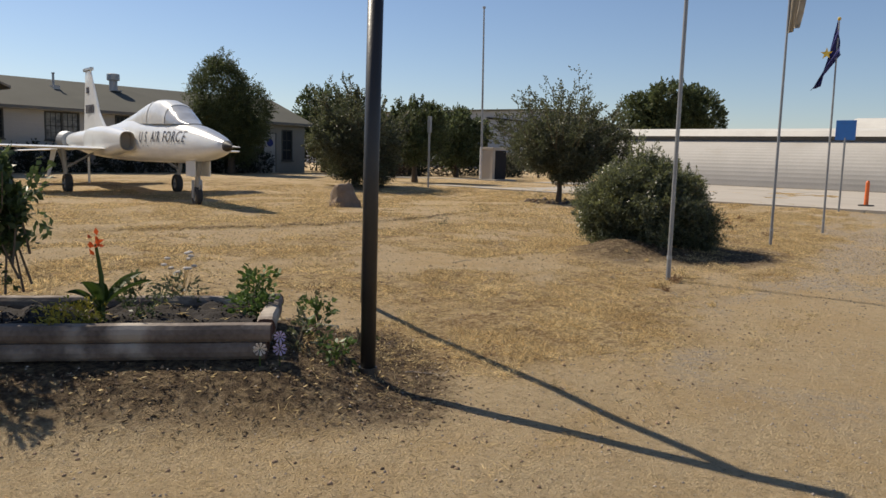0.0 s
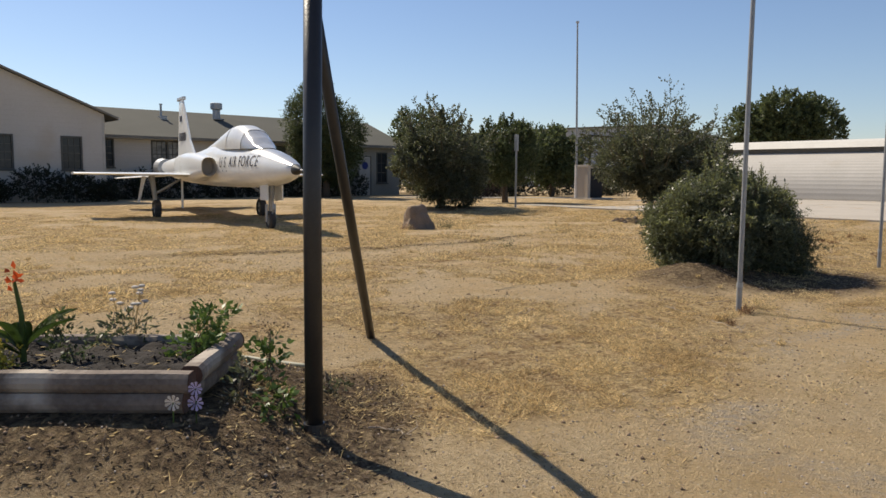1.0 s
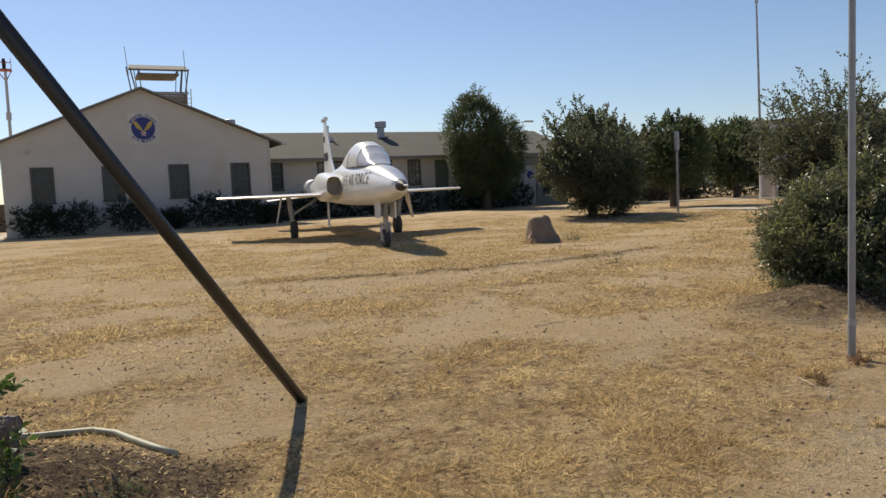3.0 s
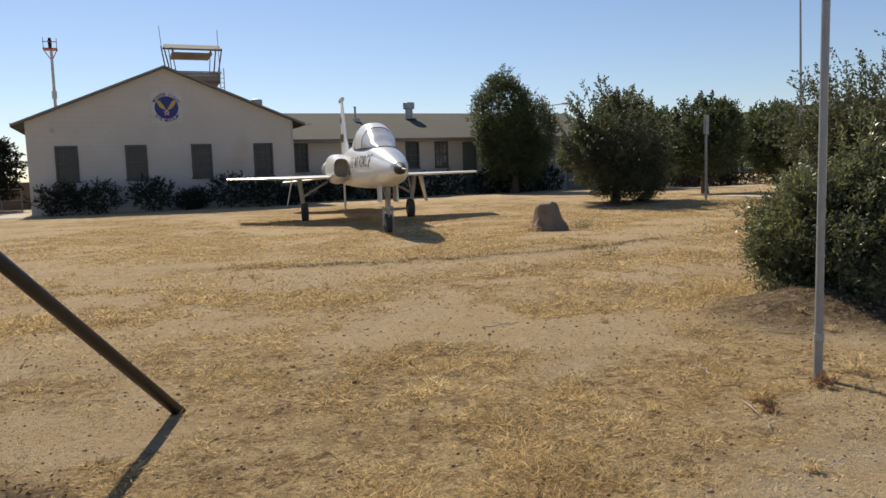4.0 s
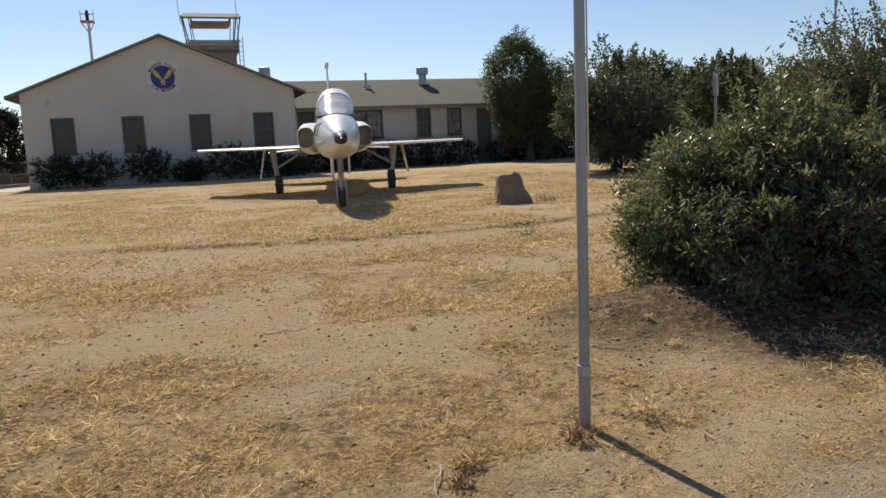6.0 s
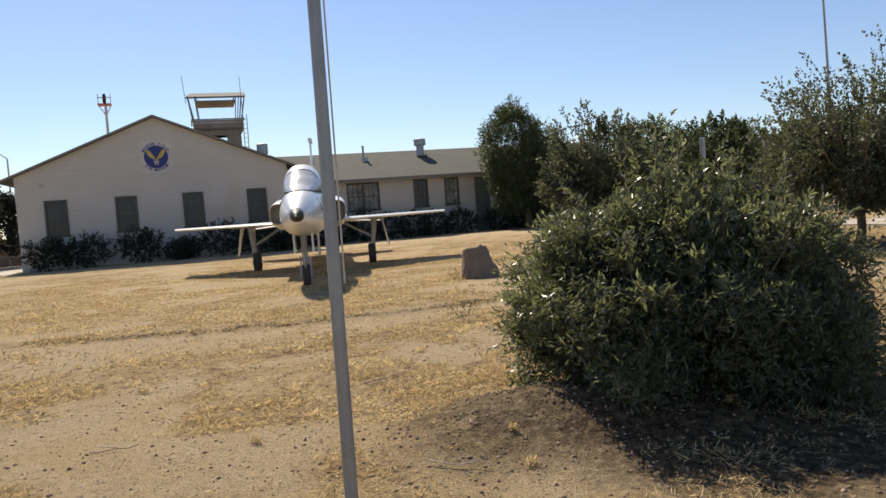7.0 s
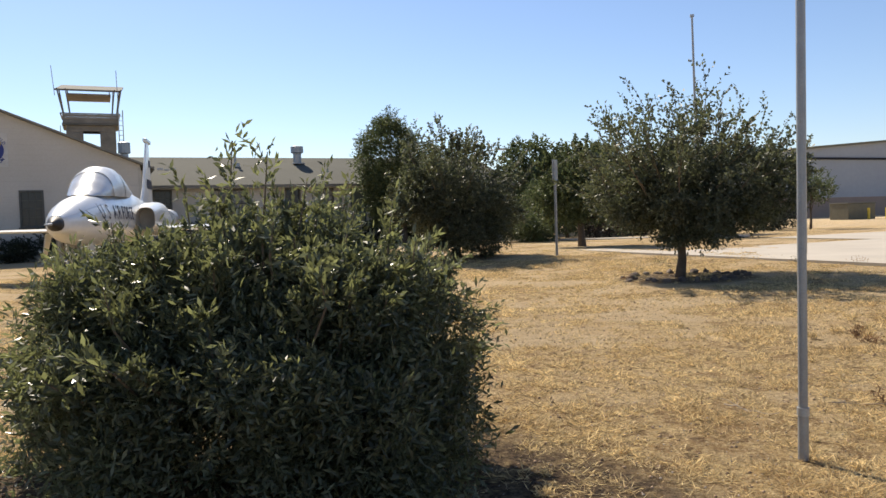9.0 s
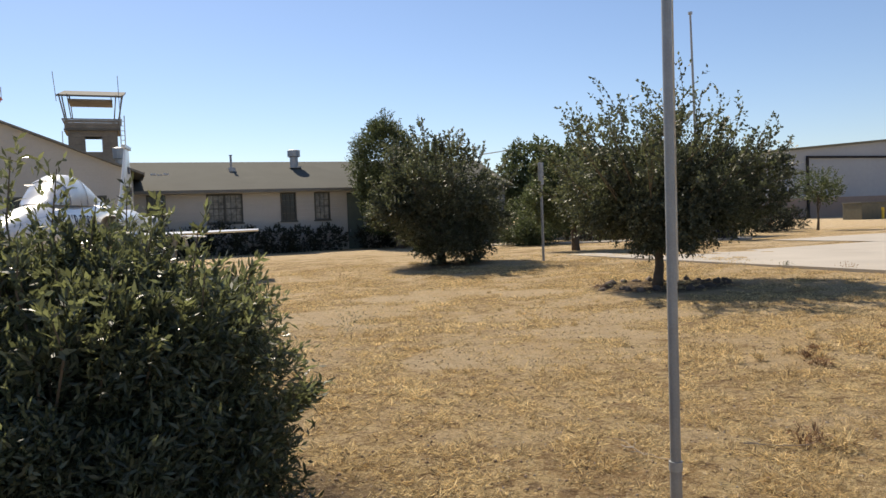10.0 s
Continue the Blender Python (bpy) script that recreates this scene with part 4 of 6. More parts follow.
def canopy_shape(s0, s1, name, mt, widen=0.0, label=""):
    """Bubble over the cockpit between two stations."""
    bm = bmesh.new()
    rows = []
    ns = 16
    for i in range(ns + 1):
        s = s0 + (s1 - s0) * i / ns
        top = canopy_top(s) + widen
        hw = canopy_half(s) + widen
        zb = 1.98 + 0.02 * (s - 2.4)
        row = []
        for k in range(25):
            a = math.pi * k / 24
            c, q = math.cos(a), math.sin(a)
            row.append(bm.verts.new((hw * math.copysign(abs(c) ** 0.8, c), s, zb + (top - zb) * abs(q) ** 0.85)))
        rows.append(row)
    for r0, r1 in zip(rows, rows[1:]):
        for k in range(24):
            bm.faces.new((r0[k], r0[k + 1], r1[k + 1], r1[k]))
    bmesh.ops.recalc_face_normals(bm, faces=bm.faces)
    return part(name, bm, mt, jet, label, smooth=True)


def canopy_top(s):
    pts = [(2.2, 2.0), (2.5, 2.1), (2.9, 2.32), (3.3, 2.52), (3.8, 2.64), (4.4, 2.67), (5.0, 2.62), (5.6, 2.52), (6.2, 2.4), (7.0, 2.28), (8.0, 2.14)]
    for a, b in zip(pts, pts[1:]):
        if s <= b[0]:
            k = (s - a[0]) / (b[0] - a[0])
            return a[1] + (b[1] - a[1]) * (k * k * (3 - 2 * k) * 0.3 + k * 0.7)
    return pts[-1][1]


def canopy_half(s):
    pts = [(2.2, 0.16), (2.6, 0.32), (3.1, 0.41), (3.8, 0.44), (4.8, 0.42), (5.8, 0.36), (7.0, 0.26), (8.0, 0.16)]
    for a, b in zip(pts, pts[1:]):
        if s <= b[0]:
            return a[1] + (b[1] - a[1]) * (s - a[0]) / (b[0] - a[0])
    return pts[-1][1]


canopy_shape(2.22, 3.28, "windshield", M["screen"], label="hazy grey windshield")
canopy_shape(3.3, 4.62, "canopy", M["canopy"], label="silvered canopy")
canopy_shape(4.68, 5.75, "canopy", M["canopy"], label="silvered canopy")
canopy_shape(3.22, 3.32, "canopy_frame", M["white_paint"], 0.012)
canopy_shape(4.58, 4.7, "canopy_frame", M["white_paint"], 0.012)
canopy_shape(5.72, 8.0, "dorsal_spine", M["white_paint"])

# intakes
for s in (-1, 1):
    bm = bmesh.new()
    rows = []
    sta = [(5.25, 0.205, 0.26, 0.73), (5.6, 0.235, 0.3, 0.72), (6.6, 0.31, 0.4, 0.66), (8.0, 0.38, 0.45, 0.58), (9.6, 0.34, 0.42, 0.45)]
    for q, hw, hh, cx in sta:
        rows.append([bm.verts.new((s * cx + hw * math.copysign(abs(math.cos(a)) ** 0.75, math.cos(a)), q, 1.56 + hh * math.copysign(abs(math.sin(a)) ** 0.75, math.sin(a)))) for a in [2 * math.pi * k / 24 for k in range(24)]])
    for r0, r1 in zip(rows, rows[1:]):
        for k in range(24):
            bm.faces.new((r0[k], r0[(k + 1) % 24], r1[(k + 1) % 24], r1[k]))
    bmesh.ops.recalc_face_normals(bm, faces=bm.faces)
    it = part("air_intake", bm, M["white_paint"], jet, smooth=True)
    bm = bmesh.new()
    ring = []
    for q, k2 in ((5.25, 1.0), (5.21, 0.97), (5.27, 0.9), (5.6, 0.86)):
        ring.append([bm.verts.new((s * 0.73 + 0.205 * k2 * math.copysign(abs(math.cos(a)) ** 0.75, math.cos(a)), q, 1.56 + 0.26 * k2 * math.copysign(abs(math.sin(a)) ** 0.75, math.sin(a)))) for a in [2 * math.pi * k / 24 for k in range(24)]])
    for r0, r1 in zip(ring, ring[1:]):
        for k in range(24):
            bm.faces.new((r0[k], r0[(k + 1) % 24], r1[(k + 1) % 24], r1[k]))
    bm.faces.new(ring[-1])
    bmesh.ops.recalc_face_normals(bm, faces=bm.faces)
    part("intake_cover", bm, M["cover"], it, "dull tan blanking cover", smooth=False)
    bm = bmesh.new()
    bmesh.ops.create_cone(bm, cap_ends=True, segments=20, radius1=0.34, radius2=0.3, depth=0.7, matrix=pose(s * 0.34, 13.55, 1.6, 90, 0, 0))
    part("exhaust_nozzle", bm, M["galv"], jet, smooth=False)


def foil(root, tip, thick):
    """A tapered wing: root and tip are (x, le, te, z)."""
    bm = bmesh.new()
    rows = []
    for x, le, te, z, t in ((*root, thick), (*tip, thick * 0.55)):
        row = []
        for u, h in ((0, 0), (0.04, 0.45), (0.15, 0.85), (0.4, 1.0), (0.7, 0.6), (1.0, 0.05), (1.0, -0.05), (0.7, -0.6), (0.4, -1.0), (0.15, -0.85), (0.04, -0.45)):
            row.append(bm.verts.new((x, le + (te - le) * u, z + h * t / 2)))
        rows.append(row)
    n = len(rows[0])
    for k in range(n):
        bm.faces.new((rows[0][k], rows[0][(k + 1) % n], rows[1][(k + 1) % n], rows[1][k]))
    bm.faces.new(rows[0])
    bm.faces.new(list(reversed(rows[1])))
    bmesh.ops.recalc_face_normals(bm, faces=bm.faces)
    return bm


for s in (-1, 1):
    wing = part("wing", foil((s * 0.5, 6.35, 9.75, 1.33), (s * 3.85, 8.3, 9.25, 1.36), 0.13), M["white_paint"], jet)
    part("tailplane", foil((s * 0.45, 11.2, 13.2, 1.32), (s * 2.15, 12.35, 13.15, 1.2), 0.09), M["white_paint"], jet)
fin = bmesh.new()
rows = []
for z, le, te, t in ((1.9, 9.75, 12.7, 0.16), (2.5, 10.6, 12.6, 0.13), (3.95, 11.62, 12.35, 0.07)):
    rows.append([fin.verts.new((h * t / 2, le + (te - le) * u, z)) for u, h in ((0, 0), (0.05, 0.6), (0.35, 1), (1, 0.1), (1, -0.1), (0.35, -1), (0.05, -0.6))])
for r0, r1 in zip(rows, rows[1:]):
    for k in range(7):
        fin.faces.new((r0[k], r0[(k + 1) % 7], r1[(k + 1) % 7], r1[k]))
fin.faces.new(list(reversed(rows[0])))
fin.faces.new(rows[-1])
bmesh.ops.recalc_face_normals(fin, faces=fin.faces)
finp = part("tail_fin", fin, M["white_paint"], jet)
part("fin_cap", boxed(-0.06, 0.06, 11.5, 12.45, 3.95, 4.06, bevel=0.02), M["silver"], finp)
for s in (-1, 1):
    for k in range(5):
        part("number_bar", boxed(min(s * 0.066, s * 0.074), max(s * 0.066, s * 0.074), 11.15 + 0.21 * k, 11.15 + 0.21 * k + 0.14, 2.52, 2.8), M["letter"], finp)
    part("fin_badge", boxed(min(s * 0.05, s * 0.062), max(s * 0.05, s * 0.062), 11.75, 12.05, 3.2, 3.4), M["letter"], finp)

# lettering wrapped on both flanks, letter by letter
WIDTH = {"U": 0.74, "S": 0.68, ".": 0.3, " ": 0.3, "A": 0.7, "I": 0.3, "R": 0.72, "F": 0.62, "O": 0.8, "C": 0.74, "E": 0.66}
for s in (-1, 1):
    text, size = "U.S. AIR FORCE", 0.4
    total = sum(WIDTH[c] for c in text) * size
    run = -total / 2
    for ch in text:
        mid = run + WIDTH[ch] * size / 2
        run += WIDTH[ch] * size
        if ch == " ":
            continue
        me = text_mesh(ch, size, 0.0)
        for v in me.vertices:
            st = 3.35 + s * (mid + v.co.x)
            z = 1.66 + v.co.y - (0.12 if ch == "." else 0.0)
            hw, zb, zt = section(st)
            zm = zb + (zt - zb) * 0.46
            h = (zt - zm) if z > zm else (zm - zb)
            q = min(0.97, abs(z - zm) / h) ** (1 / 0.86)
            v.co = Vector((s * (hw * math.sqrt(1 - q * q) ** 0.86 + 0.012), st, z))
        link("letter", me, M["letter"], jet)


def wheel(parent, x, y, r, w):
    bm = bmesh.new()
    prof = [(-w / 2, r * 0.6), (-w / 2, r * 0.88), (-w * 0.34, r), (w * 0.34, r), (w / 2, r * 0.88), (w / 2, r * 0.6)]
    rings = []
    for k in range(24):
        a = 2 * math.pi * k / 24
        rings.append([bm.verts.new((x + u, y + math.cos(a) * q, r + math.sin(a) * q)) for u, q in prof])
    for k in range(24):
        for j in range(5):
            bm.faces.new((rings[k][j], rings[k][j + 1], rings[(k + 1) % 24][j + 1], rings[(k + 1) % 24][j]))
    bmesh.ops.recalc_face_normals(bm, faces=bm.faces)
    t = part("tyre", bm, M["rubber"], parent, smooth=False)
    bm = bmesh.new()
    bmesh.ops.create_cone(bm, cap_ends=True, segments=20, radius1=r * 0.6, radius2=r * 0.6, depth=w * 0.7, matrix=pose(x, y, r, 0, 90, 0))
    part("rim", bm, M["galv"], parent)


ng = part("nose_gear", tubed([(0, 2.0, 1.12), (0, 2.1, 0.62), (0, 2.15, 0.25)], [0.075, 0.065, 0.05], 10), M["galv"], jet)
for s in (-1, 1):
    part("fork", boxed(s * 0.1 - 0.018, s * 0.1 + 0.018, 2.08, 2.2, 0.18, 0.62, bevel=0.005), M["galv"], ng)
part("drag_brace", tubed([(0, 2.1, 0.7), (0, 2.75, 1.1)], 0.035, 8), M["galv"], ng)
part("gear_door", boxed(-0.2, -0.17, 1.75, 2.35, 0.72, 1.1, bevel=0.008), M["white_paint"], ng)
part("gear_door", boxed(0.17, 0.2, 1.75, 2.35, 0.72, 1.1, bevel=0.008), M["white_paint"], ng)
part("torque_link", tubed([(0, 2.0, 0.75), (0, 1.9, 0.52), (0, 2.05, 0.32)], 0.025, 6), M["galv"], ng)
wheel(ng, 0, 2.15, 0.23, 0.15)
for s in (-1, 1):
    mg = part("main_gear", tubed([(s * 1.75, 8.0, 1.3), (s * 1.68, 8.05, 0.7), (s * 1.64, 8.08, 0.28)], [0.08, 0.07, 0.055], 10), M["galv"], jet)
    part("side_brace", tubed([(s * 1.68, 8.05, 0.75), (s * 0.9, 8.0, 1.2)], 0.035, 8), M["galv"], mg)
    part("drag_brace", tubed([(s * 1.66, 8.06, 0.6), (s * 1.7, 8.75, 1.28)], 0.03, 8), M["galv"], mg)
    d2 = part("gear_door", prism(bmesh.new(), [(s * 1.95, 7.75, 1.28), (s * 1.95, 8.4, 1.28), (s * 2.12, 8.25, 0.5), (s * 2.12, 7.95, 0.5)], (s * 0.025, 0, 0)), M["white_paint"], mg)
    part("axle", tubed([(s * 1.5, 8.08, 0.3), (s * 1.76, 8.08, 0.3)], 0.04, 8), M["galv"], mg)
    wheel(mg, s * 1.62, 8.08, 0.29, 0.2)
part("tail_support", tubed([(0, 12.2, 1.25), (0, 12.2, 0.0)], 0.04, 8), M["white_paint"], jet, "thin white support stand")

# boulder by the aircraft
rock = bmesh.new()
bmesh.ops.create_icosphere(rock, subdivisions=5, radius=1.0)
FACETS = ((-0.99, -0.05, 0.1, 0.37), (-0.2, 0.0, 0.98, 0.66), (0.9, -0.1, 0.43, 0.36), (-0.25, -0.95, 0.2, 0.3), (0.45, -0.8, 0.38, 0.36), (0.1, 0.97, 0.2, 0.34), (0.55, -0.2, 0.8, 0.6))
for v in rock.verts:
    d = v.co.normalized()
    k = 1 + 0.2 * lump(d, 1.1, 3.1)
    q = Vector((d.x * 0.62 * k, d.y * 0.5 * k, d.z * 0.85 * k))
    for ax, ay, az, off in FACETS:
        cut = q.x * ax + q.y * ay + q.z * az - off
        if cut > 0:
            q -= Vector((ax, ay, az)) * cut * 0.86
    q *= 0.97 + 0.16 * lump(q, 3.6, 5.5) + 0.06 * lump(q, 11.0, 1.2) + 0.02 * lump(q, 30.0, 2.2)
    q.z = max(-0.12, q.z)
    v.co = q
tagged(part("boulder", rock, M["rock"], smooth=True), "tan granite boulder standing on dry grass", "rock").matrix_world = pose(13.13, 17.25, gz(13.1, 17.2) - 0.02, 0, 0, -19) @ Matrix.Scale(0.92, 4)

# ---- poles, flags and signs ----
def flag_pole(x, y, h, r, lean=(0.0, 0.0), label="slim grey metal flagpole set in dry grass"):
    z = gz(x, y) - 0.05
    p = thing("flagpole", pose(x, y, z), label, "flagpole", "flagpoles along the path")
    at = lambda q: (lean[0] * q, lean[1] * q, q)
    part("lower_tube", tubed([at(0), at(0.33)], r * 1.12, 14), M["pole"], p)
    part("upper_tube", tubed([at(0.33), at(h * 0.55), at(h)], [r, r * 0.9, r * 0.6], 14), M["pole"], p)
    part("collar", tubed([at(0.3), at(0.345)], r * 1.28, 14), M["galv"], p)
    bm = bmesh.new()
    bmesh.ops.create_uvsphere(bm, u_segments=12, v_segments=8, radius=r * 1.6, matrix=Matrix.Translation(at(h + r)))
    part("finial", bm, M["gold"], p)
    part("halyard", tubed([(at(1.2)[0] + r + 0.01, at(1.2)[1], 1.2), (at(h)[0] + r + 0.01, at(h)[1], h - 0.1)], 0.004, 4), M["white_flag"], p)
    return p


flag_pole(8.413, 6.235, 6.2, 0.0255, (0.006, 0.0))
flag_pole(13.87, 6.775, 4.9, 0.0255, (0.011, 0.004))
flag_pole(17.75, 6.9, 4.6, 0.024, (0.01, 0.01))


def cloth(name, corners, mt, label, waves=3, depth=0.06):
    """A limp flag between four corners (top hoist, top fly, bottom fly, bottom hoist), with folds and thickness."""
    a, b, c, d = [Vector(v) for v in corners]
    bm = bmesh.new()
    n = (b - a).cross(d - a).normalized()
    grid = []
    for i in range(15):
        u = i / 14
        row = []
        for j in range(19):
            v = j / 18
            p = (a.lerp(b, u)).lerp(d.lerp(c, u), v)
            row.append(bm.verts.new(p + n * depth * u ** 0.5 * math.sin(waves * 2 * math.pi * u + 2.5 * v)))
        grid.append(row)
    for i in range(14):
        for j in range(18):
            bm.faces.new((grid[i][j], grid[i + 1][j], grid[i + 1][j + 1], grid[i][j + 1]))
    bmesh.ops.solidify(bm, geom=list(bm.faces), thickness=0.004)
    return tagged(part(name, bm, mt, smooth=True), label, "flag")


blue = cloth("flag", [(17.79, 6.97, 4.5), (17.79, 6.86, 3.75), (17.79, 7.42, 3.02), (17.79, 7.2, 3.1)], M["blue_flag"], "faded blue flag with yellow star hanging limp", 2)
st = []
for k in range(10):
    a, r = math.pi / 2 + k * math.pi / 5, 0.13 if k % 2 == 0 else 0.05
    st.append((17.72, 7.12 + math.cos(a) * r, 3.78 + math.sin(a) * r))
part("star", prism(bmesh.new(), st, (-0.012, 0, 0)), M["gold"], blue)
cloth("flag", [(13.92, 6.8, 4.72), (13.92, 6.5, 4.45), (13.92, 6.6, 3.75), (13.915, 6.79, 3.62)], M["white_flag"], "tattered off-white flag hanging limp from pole", 2, 0.08)

frame_post = thing("gate_frame", pose(2.97, 5.73, 0), "black steel post with a slanting brace", "post")
part("post", tubed([(0, 0, -0.1), (0.0, 0, 1.2), (0.02, 0, 2.6)], 0.047, 20), M["black_pole"], frame_post, smooth=True)
part("brace", tubed([(1.69, 1.83, -0.09), (0.03, 0.03, 2.2)], 0.035, 14), M["black_pole"], frame_post, smooth=True)
part("footing", tubed([(0, 0, -0.1), (0, 0, 0.03)], [0.07, 0.056], 16), M["black_pole"], frame_post)

sp = thing("sign_post", pose(24.5, 8.2, 0.0), "blue square sign on a thin grey post", "sign")
part("post", tubed([(0, 0, 0), (0, 0, 2.25)], 0.03, 8), M["pole"], sp)
part("sign_plate", boxed(-0.02, 0.02, -0.27, 0.27, 2.18, 2.76, bevel=0.006), M["blue"], sp)

cone = thing("barrier_post", pose(27.7, 8.15, 0.15), "orange plastic barrier post on concrete", "barrier")
part("post", tubed([(0, 0, 0), (0, 0, 0.78), (0, 0, 0.84)], [0.07, 0.06, 0.03], 12), M["orange_plastic"], cone)
part("foot", boxed(-0.2, 0.2, -0.2, 0.2, 0.0, 0.05, bevel=0.01), M["rubber"], cone)

bird = thing("nest_box_post", pose(22.9, 23.15, 0.1), "thin grey post with a narrow box at its top", "post")
part("post", tubed([(0, 0, 0), (0, 0, 2.3)], 0.04, 8), M["pole"], bird)
part("box", boxed(-0.062, 0.062, -0.062, 0.062, 2.25, 2.9, bevel=0.012), M["pole"], bird)

fp = thing("flagpole", pose(34.1, 29.27, 0.13), "tall thin flagpole with a pale base", "flagpole", "flagpoles along the path")
part("base_tube", tubed([(0.05, -0.04, 0), (0.05, -0.04, 1.9)], 0.09, 10), M["panel_white"], fp)
part("tube", tubed([(0.05, -0.04, 1.9), (-0.04, 0.04, 9.55)], [0.065, 0.042], 8), M["pole"], fp)
part("truck", tubed([(-0.04, 0.04, 9.55), (-0.04, 0.04, 9.65)], 0.09, 8), M["galv"], fp)

mon = thing("monument", pose(34.95, 28.85, 0.13) @ Matrix.Diagonal((0.82, 0.9, 1, 1)), "pale concrete monument with dark panel", "monument")
part("side", boxed(-1.0, -0.72, -0.5, 0.35, 0, 1.75, bevel=0.02), M["concrete"], mon)
part("panel", boxed(-0.7, 0.75, -0.38, -0.1, 0.1, 1.72, bevel=0.02), M["slate"], mon)
part("cap", boxed(-1.05, 0.85, -0.55, 0.4, 1.752, 1.9, bevel=0.02), M["concrete"], mon)
part("plinth", boxed(-1.2, 1.2, -0.9, 0.6, 0, 0.1, bevel=0.02), M["concrete"], mon)

for (x, y, h, turn) in ((-11.4, 80, 9.9, 0), (47.5, 70, 8.0, 180)):
    lamp = thing("street_lamp", pose(x, y, 0, 0, 0, turn), "tall grey street lamp with curved arm", "street lamp", "street lamps")
    part("pole", tubed([(4.0, 0, 0), (4.0, 0, h - 1.0)], [0.1, 0.07], 8), M["galv"], lamp)
    part("arm", tubed([(4.0, 0, h - 1.0), (3.2, 0, h - 0.35), (0.6, 0, h)], 0.05, 6), M["galv"], lamp)
    part("head", boxed(-0.3, 0.7, -0.15, 0.15, h - 0.08, h + 0.1, bevel=0.03), M["galv"], lamp)

ub = thing("utility_box", pose(70, 49, 0), "olive metal utility cabinet with yellow bollards", "cabinet")
part("body", boxed(-1.7, 1.7, -0.9, 0.9, 0, 1.5, bevel=0.04), M["util"], ub)
part("lid", boxed(-1.75, 1.75, -0.95, 0.95, 1.5, 1.58, bevel=0.02), M["util"], ub)
for x in (-0.1, 2.2):
    part("bollard", tubed([(x, -1.6, 0), (x, -1.6, 1.1)], 0.11, 10), M["yellow_paint"], ub)

# chain-link gate, wall and pad beside the hall
gate = thing("yard_gate", pose(-0.9, 46.0, 0), "pale tubular steel gate in front of a low wall", "gate")
for z in (0.15, 0.7, 1.25):
    part("rail", tubed([(-1.9, 0, z), (0.9, 0, z)], 0.03, 6), M["galv"], gate)
for x in (-1.9, -0.95, 0.0, 0.9):
    part("post", tubed([(x, 0, 0), (x, 0, 1.3)], 0.03, 6), M["galv"], gate)
yard_wall = thing("wall_yard", pose(0, 0, 0), "low brown block wall", "wall", kind="structure")
part("masonry", boxed(-14, 0.4, 51.0, 51.3, 0, 1.6), M["hangar_low"], yard_wall)
pad = part("pavement_pad", boxed(-8.0, 0.9, 37.0, 46.5, -0.02, 0.13), M["concrete"])
tagged(pad, "pale concrete pad beside the building", "pavement", kind="structure")
fence = thing("wire_fence", pose(31.7, 45.2, 0), "dark wire fence with thin posts", "fence")
for k in range(9):
    part("post", tubed([(k * 2.2, 0, 0), (k * 2.2, 0, 1.5)], 0.04, 6), M["slate"], fence)
for z in (0.4, 0.8, 1.2, 1.5):
    part("wire", tubed([(0, 0, z), (17.6, 0, z)], 0.015, 4), M["slate"], fence)

# ---- raised bed ----
bed = thing("raised_bed", pose(2.40, 5.96, 0.15, 0, 0, -40.7), "raised garden bed of weathered round timbers with dark soil", "garden bed")
BL, BD, TR = 3.6, 0.86, 0.056


def log(a, b, parent, name="timber"):
    """A rounded timber, flat above and below."""
    a, b = Vector(a), Vector(b)
    d = (b - a).normalized()
    s = Vector((0, 0, 1)).cross(d)
    bm = bmesh.new()
    rings = []
    n = max(2, int((b - a).length / 0.15))
    for i in range(n + 1):
        c = a.lerp(b, i / n)
        w = 0.006 * math.sin(i * 1.7 + a.x * 5)
        ring = []
        for k in range(14):
            t = 2 * math.pi * k / 14
            x, z = math.cos(t) * TR * 1.05, math.sin(t) * TR
            z = max(-TR * 0.9, min(TR * 0.9, z * 1.1))
            ring.append(bm.verts.new(c + s * (x + w) + Vector((0, 0, z))))
        rings.append(ring)
    for r0, r1 in zip(rings, rings[1:]):
        for k in range(14):
            bm.faces.new((r0[k], r0[(k + 1) % 14], r1[(k + 1) % 14], r1[k]))
    bmesh.ops.recalc_face_normals(bm, faces=bm.faces)
    o = part(name, bm, M["timber"], parent)
    for c, out in ((a, -d), (b, d)):
        bm = bmesh.new()
        v = []
        for k in range(14):
            t = 2 * math.pi * k / 14
            x, z = math.cos(t) * TR * 1.05, max(-TR * 0.9, min(TR * 0.9, math.sin(t) * TR * 1.1))
            v.append((c + s * x + Vector((0, 0, z)))[:])
        prism(bm, v, out * 0.004)
        part("cut_end", bm, M["timber_end"], o, "dark cut end")
    return o


for k, z in enumerate((0.048, 0.15)):
    jig = 0.03 * k
    log((-BL, 0, z), (-0.02 + jig, 0, z), bed)
    log((-BL, BD, z), (-0.16 + jig, BD, z), bed)
    log((-0.06 + jig, 0.09 + jig, z), (-0.06 + jig, BD + 0.1, z), bed)
    log((-BL - 0.06, -0.1, z), (-BL - 0.06, BD + 0.1, z), bed)
bm = bmesh.new()
bmesh.ops.create_grid(bm, x_segments=90, y_segments=26, size=0.5)
for v in bm.verts:
    v.co.x, v.co.y = v.co.x * (BL - 0.12) - BL / 2 - 0.06, v.co.y * (BD - 0.1) + BD / 2
    v.co.z = 0.145 + 0.06 * noise.noise(Vector((v.co.x * 4, v.co.y * 4, 1))) + 0.04 * noise.noise(Vector((v.co.x * 13, v.co.y * 13, 5)))
